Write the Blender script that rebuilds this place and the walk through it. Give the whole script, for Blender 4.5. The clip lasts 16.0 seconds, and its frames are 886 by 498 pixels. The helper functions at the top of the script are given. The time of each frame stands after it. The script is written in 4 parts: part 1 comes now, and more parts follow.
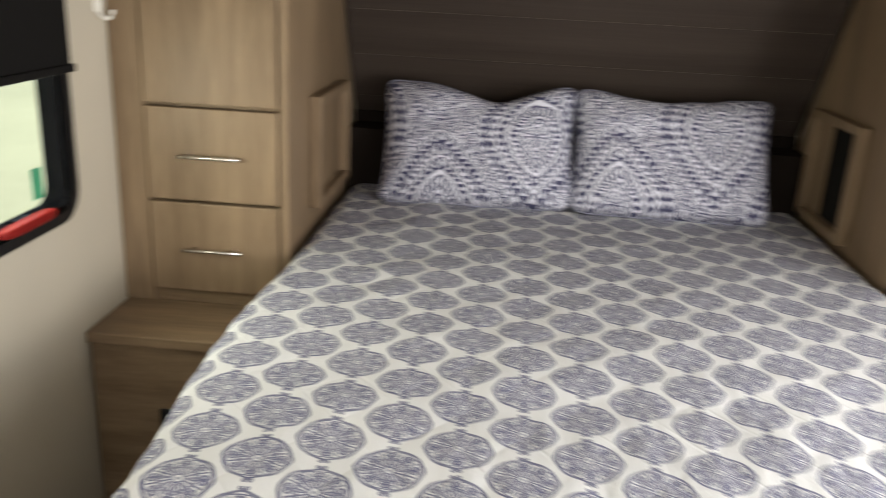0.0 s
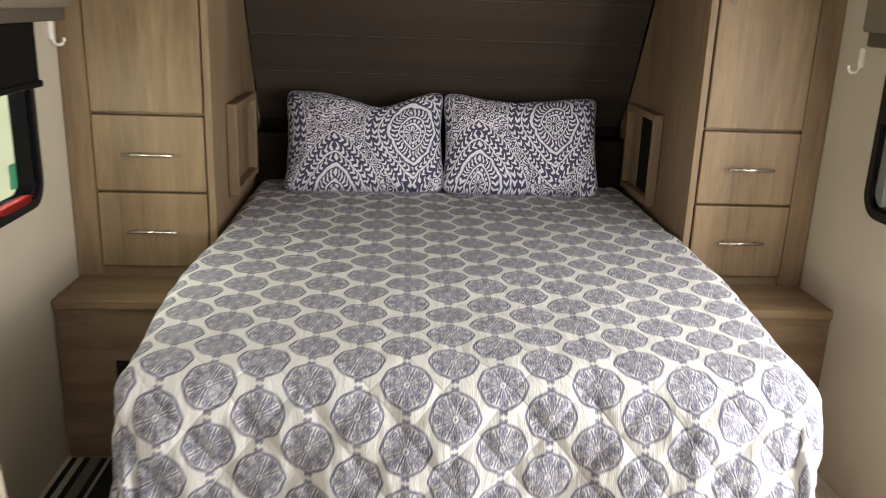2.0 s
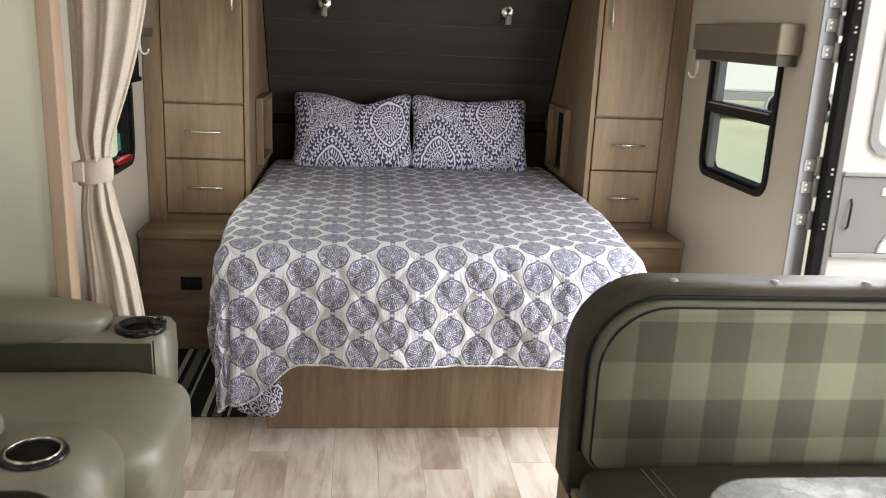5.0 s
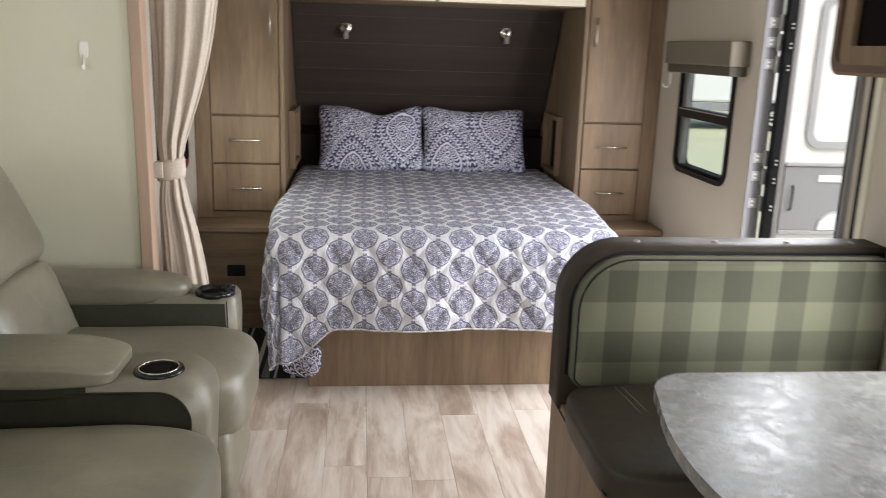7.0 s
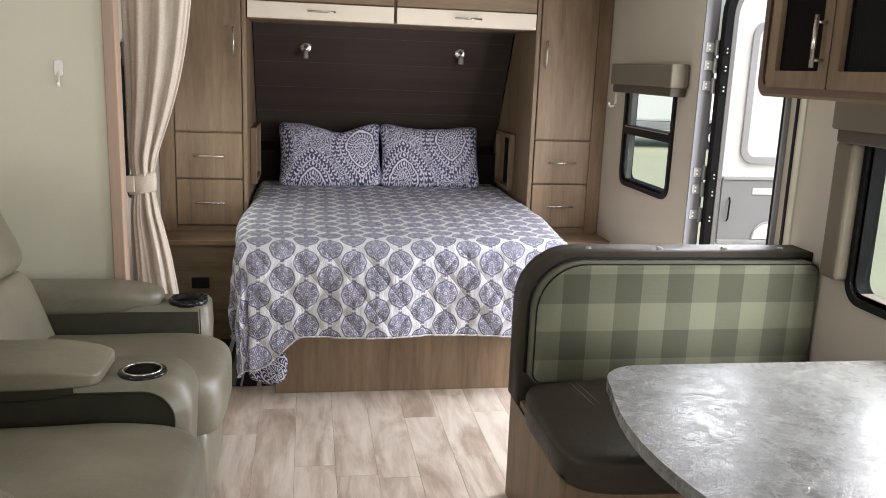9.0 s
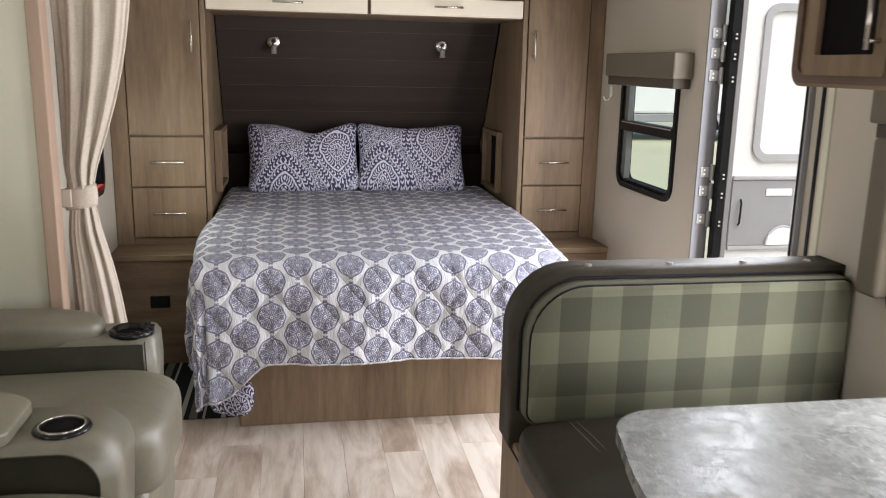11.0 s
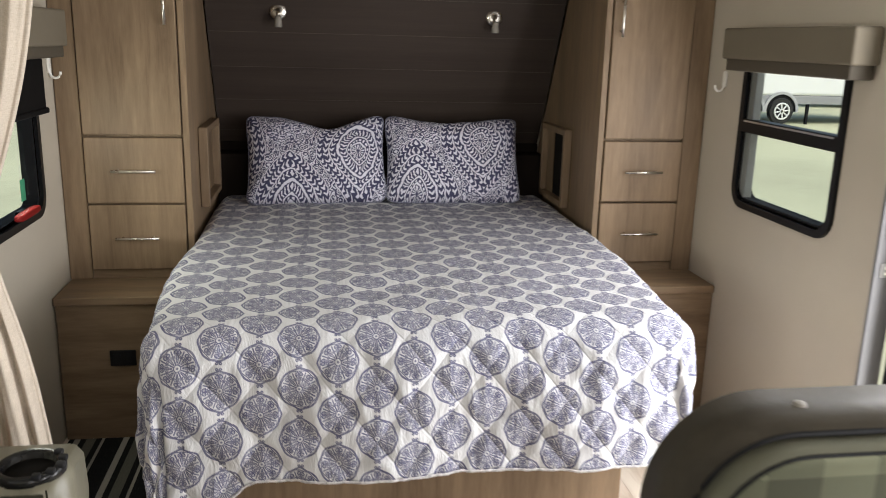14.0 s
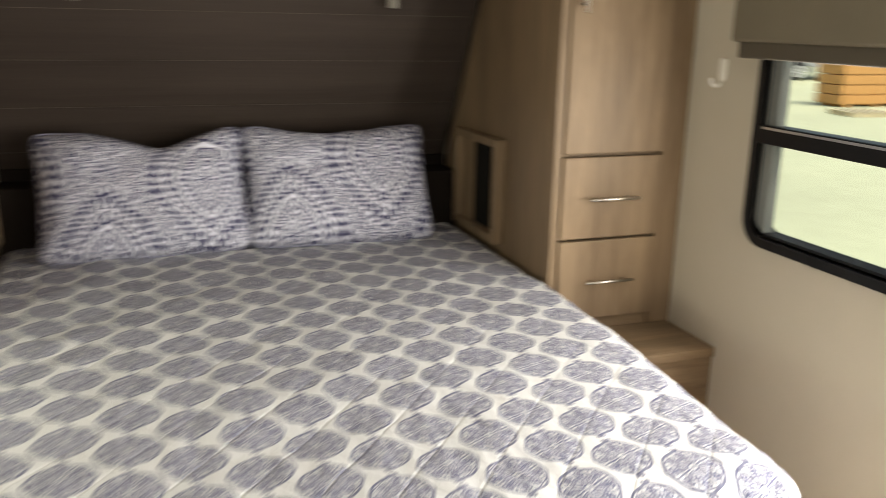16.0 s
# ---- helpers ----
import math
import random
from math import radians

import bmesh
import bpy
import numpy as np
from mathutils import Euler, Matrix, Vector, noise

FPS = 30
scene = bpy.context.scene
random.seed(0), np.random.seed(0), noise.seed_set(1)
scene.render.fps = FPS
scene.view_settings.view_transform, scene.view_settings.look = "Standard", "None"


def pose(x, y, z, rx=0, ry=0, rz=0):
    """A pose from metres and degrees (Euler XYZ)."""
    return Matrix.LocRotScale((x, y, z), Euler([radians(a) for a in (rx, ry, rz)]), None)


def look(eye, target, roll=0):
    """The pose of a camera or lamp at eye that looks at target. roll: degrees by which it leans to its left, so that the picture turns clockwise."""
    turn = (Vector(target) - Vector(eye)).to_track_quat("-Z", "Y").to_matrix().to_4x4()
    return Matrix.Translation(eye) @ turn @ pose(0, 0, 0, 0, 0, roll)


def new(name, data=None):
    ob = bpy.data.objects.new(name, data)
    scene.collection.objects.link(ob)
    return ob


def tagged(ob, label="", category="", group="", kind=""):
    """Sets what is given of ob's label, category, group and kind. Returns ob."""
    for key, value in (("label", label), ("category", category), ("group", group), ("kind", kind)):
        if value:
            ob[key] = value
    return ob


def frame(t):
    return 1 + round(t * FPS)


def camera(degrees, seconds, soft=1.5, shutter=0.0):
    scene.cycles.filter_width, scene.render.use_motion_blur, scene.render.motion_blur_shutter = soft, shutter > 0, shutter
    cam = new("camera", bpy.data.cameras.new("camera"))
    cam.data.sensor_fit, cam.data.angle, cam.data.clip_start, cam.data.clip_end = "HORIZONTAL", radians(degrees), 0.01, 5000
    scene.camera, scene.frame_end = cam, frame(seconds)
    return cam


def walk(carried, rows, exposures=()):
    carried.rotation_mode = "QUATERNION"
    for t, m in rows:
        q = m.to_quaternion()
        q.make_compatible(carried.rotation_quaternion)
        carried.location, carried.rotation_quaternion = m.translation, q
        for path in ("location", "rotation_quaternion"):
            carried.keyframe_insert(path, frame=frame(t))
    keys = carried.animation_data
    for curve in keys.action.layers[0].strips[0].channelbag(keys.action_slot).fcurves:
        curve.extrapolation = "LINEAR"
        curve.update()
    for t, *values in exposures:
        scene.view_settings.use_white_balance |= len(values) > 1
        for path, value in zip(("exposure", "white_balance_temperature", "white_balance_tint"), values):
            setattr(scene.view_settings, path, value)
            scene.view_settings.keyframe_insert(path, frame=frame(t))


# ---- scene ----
cam = camera(56.4, 16.0, soft=0.9, shutter=0.8)
METRES, EYE, TILT, LEAN, TURN = 5.15, 1.43, 0.0, 0.0, 4.0
ROWS = [
    (0.0, 0.0, 0.0, 0.0, 0.94, -18.32, -2.85),
    (0.5, -0.0045, -0.0173, 0.0002, -9.01, -17.82, -2.37),
    (1.0, -0.0078, -0.041, 0.0061, -13.48, -17.51, -2.43),
    (1.5, -0.0022, -0.0742, 0.0045, -10.03, -16.78, -2.56),
    (2.0, -0.0022, -0.1193, 0.0041, -6.95, -16.58, -2.0),
    (2.5, -0.0193, -0.1603, 0.0052, -7.62, -16.37, -0.72),
    (3.0, -0.0305, -0.199, 0.0078, -8.48, -16.37, -0.75),
    (3.5, -0.0274, -0.2357, 0.0044, -8.79, -16.32, -1.04),
    (6.0, -0.0398, -0.4023, 0.0021, -8.6, -14.03, -3.92),
    (6.5, -0.0457, -0.4277, 0.0039, -6.31, -14.21, -3.63),
    (7.0, -0.0623, -0.4536, 0.005, -9.51, -13.71, -1.73),
    (7.5, -0.0766, -0.4761, 0.006, -11.94, -13.48, -1.74),
    (8.0, -0.0783, -0.4823, 0.0053, -12.7, -13.15, -2.38),
    (8.5, -0.0764, -0.4828, 0.0048, -12.83, -12.65, -2.37),
    (9.0, -0.079, -0.4855, 0.006, -13.07, -12.34, -2.14),
    (11.5, -0.0501, -0.3777, 0.0041, -13.9, -12.82, -1.01),
    (12.0, -0.0567, -0.3365, 0.0075, -14.12, -13.23, -0.61),
    (12.5, -0.0576, -0.3075, 0.0062, -16.22, -13.68, -0.8),
    (13.0, -0.0424, -0.2704, 0.0063, -16.07, -13.76, -1.18),
    (13.5, -0.0292, -0.2435, 0.0078, -13.59, -13.63, -1.49),
    (14.0, -0.0299, -0.2134, 0.0047, -12.31, -14.23, -1.44),
    (14.5, -0.0368, -0.178, 0.0055, -12.49, -14.53, -1.16),
    (15.0, -0.0314, -0.1293, 0.0034, -12.82, -14.75, -1.15),
    (15.5, -0.0219, -0.0746, 0.0046, -13.61, -14.84, -1.58),
    (16.0, -0.0155, -0.0073, 0.0036, -23.68, -15.38, -1.06),
]
EXPOSURES = [(0.0, 0.62, 6750, 8), (0.6, 0.5, 6950, 8), (1.5, 0.40, 7100, 8), (3.5, 0.2, 6900, 8), (6.0, 0.2, 6300, 12), (9.0, 0.17, 6250, 14), (12.5, 0.15, 6250, 14), (14.5, 0.2, 6600, 9), (15.5, 0.40, 6800, 7), (16.0, 0.60, 7150, 7)]
walk(cam, [(t, pose(0, 0, EYE, TILT, LEAN, TURN) @ pose(METRES * x, METRES * y, METRES * z, 90 + pitch, roll, yaw)) for t, x, y, z, yaw, pitch, roll in ROWS], EXPOSURES)

# ---- light ----
world = bpy.data.worlds.new("sky")
scene.world = world
world.use_nodes = True
sky = world.node_tree.nodes.new("ShaderNodeTexSky")
sky.sky_type, sky.sun_disc = "NISHITA", False
sky.sun_elevation, sky.sun_rotation = radians(54), radians(149)
sky.dust_density, sky.air_density = 3.0, 1.2
world.node_tree.links.new(sky.outputs[0], world.node_tree.nodes["Background"].inputs[0])
world.node_tree.nodes["Background"].inputs[1].default_value = 0.15

sun = new("sun", bpy.data.lights.new("sun", "SUN"))
sun.data.energy, sun.data.angle, sun.data.color = 2.6, radians(45), (1.0, 0.97, 0.93)
sun.matrix_world = look((3, -5, 8), (0, 0, 0))


def window_light(name, eye, target, w, h, watts, colour=(1, 0.99, 0.98)):
    """Daylight that enters through one opening."""
    la = bpy.data.lights.new(name, "AREA")
    la.shape, la.size, la.size_y, la.energy, la.color = "RECTANGLE", w, h, watts, colour
    ob = new(name, la)
    ob.matrix_world = look(eye, target)
    return ob


window_light("daylight_bed_window", (1.435, 1.43, 1.12), (0.0, 1.43, 1.12), 0.5, 0.38, 5)
window_light("daylight_door", (1.465, 0.53, 0.93), (0.0, 0.53, 0.93), 0.6, 1.75, 42, (0.97, 0.98, 1.0))
window_light("daylight_dinette_window", (1.435, -0.82, 1.06), (0.0, -0.82, 1.06), 0.78, 0.42, 18)
window_light("daylight_left_window", (-0.998, 1.49, 1.06), (0.0, 1.49, 1.06), 0.40, 0.22, 4, (0.97, 1.0, 0.87))
window_light("daylight_sofa_window", (-1.80, -1.25, 1.42), (0.0, -1.25, 1.42), 1.2, 0.5, 13)
# added fill light from behind the camera; no window is known there
window_light("added_rear_fill", (0.8, -3.60, 1.4), (0.8, 0.0, 1.4), 1.1, 0.75, 26)


# ---- materials ----
class V:
    """A value socket of a node tree, with arithmetic."""

    def __init__(self, nt, s):
        self.nt, self.s = nt, s

    def op(self, kind, *others):
        n = self.nt.nodes.new("ShaderNodeMath")
        n.operation = kind
        for i, v in enumerate((self, *others)):
            if isinstance(v, V):
                self.nt.links.new(v.s, n.inputs[i])
            else:
                n.inputs[i].default_value = v
        return V(self.nt, n.outputs[0])

    def __add__(self, o): return self.op("ADD", o)
    def __radd__(self, o): return self.op("ADD", o)
    def __sub__(self, o): return self.op("SUBTRACT", o)
    def __rsub__(self, o): return (self * -1.0) + o
    def __mul__(self, o): return self.op("MULTIPLY", o)
    def __rmul__(self, o): return self.op("MULTIPLY", o)
    def __truediv__(self, o): return self.op("DIVIDE", o)
    def lt(self, o): return self.op("LESS_THAN", o)
    def gt(self, o): return self.op("GREATER_THAN", o)
    def mod(self, o): return self.op("FLOORED_MODULO", o)
    def low(self, o): return self.op("MINIMUM", o)
    def high(self, o): return self.op("MAXIMUM", o)
    def size(self): return self.op("ABSOLUTE")
    def sin(self): return self.op("SINE")
    def cos(self): return self.op("COSINE")
    def root(self): return self.op("SQRT")
    def power(self, o): return self.op("POWER", o)

    def soft(self, a, b):
        """0 at a and under, 1 at b and over."""
        n = self.nt.nodes.new("ShaderNodeMapRange")
        n.interpolation_type = "SMOOTHSTEP"
        n.inputs["From Min"].default_value, n.inputs["From Max"].default_value = min(a, b), max(a, b)
        n.inputs["To Min"].default_value, n.inputs["To Max"].default_value = (0, 1) if a < b else (1, 0)
        self.nt.links.new(self.s, n.inputs["Value"])
        return V(self.nt, n.outputs["Result"])

    def pick(self, a, b):
        """a where this is 0, b where it is 1."""
        return self * (b - a) + a


class Mat:
    """A principled material under construction."""

    def __init__(self, name, rough=0.6, metal=0.0, spec=0.5):
        self.m = bpy.data.materials.new(name)
        self.m.use_nodes = True
        self.nt = self.m.node_tree
        self.b = self.nt.nodes["Principled BSDF"]
        self.b.inputs["Roughness"].default_value, self.b.inputs["Metallic"].default_value = rough, metal
        self.b.inputs["Specular IOR Level"].default_value = spec
        self.tc = self.nt.nodes.new("ShaderNodeTexCoord")

    def link(self, a, b):
        self.nt.links.new(a.s if isinstance(a, V) else a, b)

    def coords(self, scale=(1, 1, 1), kind="Object", jitter=0.0):
        n = self.nt.nodes.new("ShaderNodeMapping")
        n.inputs["Scale"].default_value = scale
        self.link(self.tc.outputs[kind], n.inputs["Vector"])
        if jitter:
            info = self.nt.nodes.new("ShaderNodeObjectInfo")
            mul = self.nt.nodes.new("ShaderNodeMath")
            mul.operation = "MULTIPLY"
            mul.inputs[1].default_value = jitter
            self.link(info.outputs["Random"], mul.inputs[0])
            comb = self.nt.nodes.new("ShaderNodeCombineXYZ")
            for i in range(3):
                self.link(mul.outputs[0], comb.inputs[i])
            self.link(comb.outputs[0], n.inputs["Location"])
        return n.outputs[0]

    def noise(self, scale, detail=4, co=None, rough=0.55, distort=0.0):
        n = self.nt.nodes.new("ShaderNodeTexNoise")
        n.inputs["Scale"].default_value, n.inputs["Detail"].default_value = scale, detail
        n.inputs["Roughness"].default_value, n.inputs["Distortion"].default_value = rough, distort
        if co is not None:
            self.link(co, n.inputs["Vector"])
        else:
            self.link(self.tc.outputs["Object"], n.inputs["Vector"])
        return V(self.nt, n.outputs["Fac"])

    def xy(self, kind="UV"):
        n = self.nt.nodes.new("ShaderNodeSeparateXYZ")
        self.link(self.tc.outputs[kind], n.inputs[0])
        return [V(self.nt, o) for o in n.outputs]

    def ramp(self, fac, stops):
        n = self.nt.nodes.new("ShaderNodeValToRGB")
        els = n.color_ramp.elements
        while len(els) < len(stops):
            els.new(0.5)
        for e, (p, c) in zip(els, stops):
            e.position, e.color = p, (*c, 1)
        self.link(fac, n.inputs[0])
        return n.outputs[0]

    def mix(self, fac, a, b):
        n = self.nt.nodes.new("ShaderNodeMix")
        n.data_type = "RGBA"
        for sock, v in ((n.inputs[0], fac), (n.inputs[6], a), (n.inputs[7], b)):
            if isinstance(v, (int, float)):
                sock.default_value = v
            elif isinstance(v, tuple):
                sock.default_value = (*v, 1)
            else:
                self.link(v, sock)
        return n.outputs[2]

    def colour(self, sock):
        self.link(sock, self.b.inputs["Base Color"])
        return self

    def rough(self, v):
        self.link(v, self.b.inputs["Roughness"])
        return self

    def bump(self, height, strength=0.3, distance=0.002):
        n = self.nt.nodes.new("ShaderNodeBump")
        n.inputs["Strength"].default_value, n.inputs["Distance"].default_value = strength, distance
        self.link(height, n.inputs["Height"])
        self.link(n.outputs[0], self.b.inputs["Normal"])
        return self


def plain(name, c, rough=0.5, metal=0.0, vary=0.12, scale=6.0, fine=120.0, bump=0.15, spec=0.5):
    """Two scales of variation over one colour."""
    m = Mat(name, rough, metal, spec)
    big, small = m.noise(scale, 5), m.noise(fine, 3)
    f = big * 0.7 + small * 0.3
    lo, hi = [tuple(max(0.0, x * k) for x in c) for k in (1 - vary, 1 + vary)]
    m.colour(m.ramp(f, [(0.3, lo), (0.7, hi)]))
    m.rough(big * 0.16 + (rough - 0.08))
    m.bump(small, bump, 0.001)
    return m.m


def wood(name, light, dark, scale, jitter=0.0, rough=0.52, bump=0.12, spec=0.28):
    """Laminated wood whose grain runs along the axis with the small scale."""
    m = Mat(name, rough, spec=spec)
    co = m.coords(scale, jitter=jitter)
    grain = m.noise(1.0, 6, co, 0.6, 0.6)
    fine = m.noise(6.0, 3, co, 0.7)
    broad = m.noise(0.22, 3, co, 0.5, 1.2)
    f = grain * 0.45 + fine * 0.2 + broad * 0.35
    m.colour(m.ramp(f, [(0.38, dark), (0.5, tuple((a + b) / 2 for a, b in zip(light, dark))), (0.62, light)]))
    m.rough(grain * 0.2 + (rough - 0.1))
    m.bump(fine, bump, 0.0008)
    return m.m


OAK_L, OAK_D = (0.247, 0.172, 0.106), (0.125, 0.083, 0.049)
OAK_V = wood("oak_upright", OAK_L, OAK_D, (16, 16, 1.6))
OAK_H = wood("oak_level", OAK_L, OAK_D, (1.6, 16, 16))
OAK_Y = wood("oak_lengthwise", OAK_L, OAK_D, (16, 1.6, 16))
OAK_PINK = wood("pinkish_wood_trim", (0.42, 0.30, 0.22), (0.33, 0.23, 0.165), (20, 20, 1.4))
HEADBOARD = wood("dark_walnut_panel", (0.054, 0.041, 0.034), (0.040, 0.030, 0.025), (1.3, 34, 34), jitter=5.0, rough=0.55, spec=0.10)
JOINT = plain("panel_joint", (0.115, 0.093, 0.075), 0.6, vary=0.7, scale=3)
WALL = plain("taupe_wallboard", (0.46, 0.413, 0.338), 0.55, vary=0.05, scale=3, fine=220, bump=0.1)
WALL_PALE = plain("pale_wallboard", (0.62, 0.605, 0.475), 0.5, vary=0.05, scale=2.5, fine=220, bump=0.1)
CEIL = plain("ceiling_beige", (0.46, 0.44, 0.40), 0.6, vary=0.04)
BLACK = plain("black_window_frame", (0.007, 0.007, 0.008), 0.42, spec=0.22)
RUBBER = plain("black_rubber", (0.010, 0.010, 0.011), 0.7, spec=0.2)
ALU = plain("aluminium", (0.55, 0.55, 0.55), 0.35, 0.9, vary=0.08)
CHROME = plain("brushed_steel", (0.58, 0.55, 0.50), 0.27, 1.0, vary=0.05)
WHITE_PLASTIC = plain("white_plastic", (0.75, 0.73, 0.68), 0.35, vary=0.04)
RED = plain("red_plastic", (0.16, 0.008, 0.007), 0.55, spec=0.15)
GREEN = plain("green_label", (0.05, 0.30, 0.16), 0.5)
VALANCE = plain("taupe_vinyl_valance", (0.150, 0.128, 0.094), 0.68, spec=0.2, vary=0.08, fine=400)
BLIND_BLACK = plain("black_roller_blind", (0.006, 0.0055, 0.0055), 0.85, spec=0.08)
CREAM = plain("cream_laminate", (0.66, 0.58, 0.46), 0.3, vary=0.04)
BLACK_GLASS = plain("black_glass", (0.004, 0.004, 0.005), 0.12, spec=0.10)
JAMB = plain("satin_grey_metal", (0.27, 0.265, 0.27), 0.4, 0.2, vary=0.05)
# jamb metal darkened by hand to offset the sunlight on the hinge side
HINGE_JAMB = plain("toned_down_jamb_metal", (0.115, 0.113, 0.115), 0.6, vary=0.06)
TRACK = plain("dark_grey_track", (0.13, 0.14, 0.135), 0.45, vary=0.08)
GLOSS = plain("gloss_black_plastic", (0.009, 0.009, 0.009), 0.2, fine=20, spec=0.3)
# near-black stand-in for shaded hollows; the subfloor uses it too
DARK_HOLE = plain("dark_fill", (0.012, 0.011, 0.010), 0.9, spec=0.05)


def leather(name, c, rough=0.42, spec=0.5):
    m = Mat(name, rough, spec=spec)
    n = m.nt.nodes.new("ShaderNodeTexVoronoi")
    n.inputs["Scale"].default_value = 420
    m.link(m.tc.outputs["Object"], n.inputs["Vector"])
    cell = V(m.nt, n.outputs["Distance"])
    big, crease = m.noise(4, 5), m.noise(14, 6, None, 0.65, 1.5)
    f = big * 0.6 + crease * 0.4
    m.colour(m.ramp(f, [(0.34, tuple(x * 0.74 for x in c)), (0.66, tuple(x * 1.18 for x in c))]))
    m.rough(crease * 0.25 + (rough - 0.1))
    m.bump(cell * 0.3 + crease * 1.6 + m.noise(5, 4, None, 0.6, 2.5) * 1.2, 0.4, 0.003)
    return m.m


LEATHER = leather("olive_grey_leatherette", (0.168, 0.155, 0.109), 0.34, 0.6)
# LEATHER darkened by hand for the shaded side of the outer arm
LEATHER_M = leather("olive_leatherette_in_shade", (0.050, 0.049, 0.033), 0.45, 0.22)
# LEATHER deepened for shade on the arm sides; seams and covers share it
LEATHER_D = leather("olive_leatherette_deep_shade", (0.026, 0.025, 0.016), 0.5, 0.14)
BOLSTER = leather("brown_olive_vinyl", (0.046, 0.039, 0.028), 0.58, 0.12)
VINYL = leather("dark_olive_vinyl", (0.038, 0.032, 0.022), 0.44, 0.2)
OLIVE_CLOTH = plain("olive_cloth", (0.115, 0.113, 0.082), 0.85, spec=0.15, vary=0.1, fine=600, bump=0.2)
DULL_STEEL = plain("dull_screw_cap", (0.22, 0.20, 0.17), 0.5, spec=0.3)
THREAD = plain("seam_thread", (0.115, 0.105, 0.078), 0.8)

CURTAIN = Mat("oatmeal_linen", 0.85, spec=0.2)
_c = CURTAIN
_w = (_c.noise(1, 2, _c.coords((60, 60, 900))) + _c.noise(1, 2, _c.coords((700, 700, 60)))) * 0.5
_c.colour(_c.ramp(_w * 0.7 + _c.noise(5, 4) * 0.3, [(0.35, (0.42, 0.36, 0.29)), (0.65, (0.60, 0.525, 0.44))]))
_c.bump(_w, 0.5, 0.0015)
CURTAIN = CURTAIN.m


def quilt_material():
    m = Mat("printed_cotton_quilt", 0.85, spec=0.15)
    u, v, _ = m.xy("UV")
    wob = m.noise(90, 2)
    A, B = 0.209, 0.1375
    u0, v0 = u + (0.026 + A / 2 + 10 * A), v - (0.995 - B / 2 - 10 * B)
    x1, y1 = u0.mod(A) - A / 2, v0.mod(B) - B / 2
    x2, y2 = (u0 + A / 2).mod(A) - A / 2, (v0 + B / 2).mod(B) - B / 2
    r1, r2 = (x1 * x1 + y1 * y1).root(), (x2 * x2 + y2 * y2).root()
    k = r2.lt(r1)
    x, y, r = k.pick(x1, x2), k.pick(y1, y2), r1.low(r2)
    th = y.op("ARCTAN2", x)
    c8 = (th * 8).cos()
    R = 0.0560 + c8 * 0.0005 + th.sin().size().power(70.0) * 0.0025 + th.cos().size().power(70.0) * 0.0018
    q = r / R + (wob - 0.5) * 0.04
    body = q.soft(1.01, 0.98)
    # one of eight sectors: a along its middle line, b across it
    phi = (th + math.pi * 2 + math.pi / 8).mod(math.pi / 4) - math.pi / 8
    a, b = q * phi.cos(), (q * phi.sin()).size()

    def stroke(d, wide):
        return d.size().soft(wide, wide * 0.55)

    curl = ((a - 0.70) * (a - 0.70) + (b - 0.085) * (b - 0.085)).root()
    hook = ((a - 0.50) * (a - 0.50) + (b - 0.10) * (b - 0.10)).root()
    edge = (a * math.tan(math.pi / 8) - b) * math.cos(math.pi / 8)
    leaf = b - ((a - 0.20) * (0.66 - a)).high(0.0) * 0.80
    ink = stroke(q - 0.955, 0.070)
    for line in (stroke(q - (0.865 - c8 * 0.035), 0.030), stroke(curl - 0.075, 0.045), curl.soft(0.030, 0.018), stroke(hook - 0.052, 0.038) * 0.9,
                 stroke(edge, 0.045) * q.soft(0.12, 0.18) * q.soft(0.86, 0.82), stroke(leaf, 0.030) * a.soft(0.18, 0.22) * a.soft(0.68, 0.64),
                 b.soft(0.022, 0.010) * a.soft(0.30, 0.34) * a.soft(0.60, 0.56) * 0.8, stroke(q - 0.155, 0.035), q.soft(0.07, 0.04)):
        ink = ink.high(line)
    # tinted ground inside the rim, uneven as a block print
    ink = body * ink.high(m.noise(240, 2).soft(0.45, 0.68) * 0.16 + 0.05)
    # a pair of small scrolls on the rim, above and below
    ax, ay = x.size(), y.size()
    d1 = ((ax - 0.0050) * (ax - 0.0050) + (ay - 0.0612) * (ay - 0.0612)).root()
    ink = ink.high((d1 - 0.0026).size().soft(0.0022, 0.0011)).high(ax.soft(0.0024, 0.0012) * ay.soft(0.054, 0.056) * ay.soft(0.0625, 0.0605) * 0.9)
    ink = ink * (m.noise(45, 4) * 0.45 + 0.60)
    weave = m.noise(700, 2)
    base = m.ramp(m.noise(7, 4) * 0.6 + weave * 0.4, [(0.3, (0.555, 0.555, 0.565)), (0.7, (0.63, 0.63, 0.635))])
    m.colour(m.mix(ink, base, (0.052, 0.053, 0.135)))
    # diamond quilting and crinkle
    D = 0.155
    s1, s2 = (u + v * 0.85) / D, (u - v * 0.85) / D
    e = (s1.mod(1.0) - 0.5).size().soft(0.5, 0.455) * (s2.mod(1.0) - 0.5).size().soft(0.5, 0.455)
    puck = m.noise(1, 4, m.coords((34, 9, 1), "UV"), 0.6, 0.8)
    m.bump(e * 0.5 + puck * 1.9 + weave * 0.05, 0.5, 0.006)
    return m.m


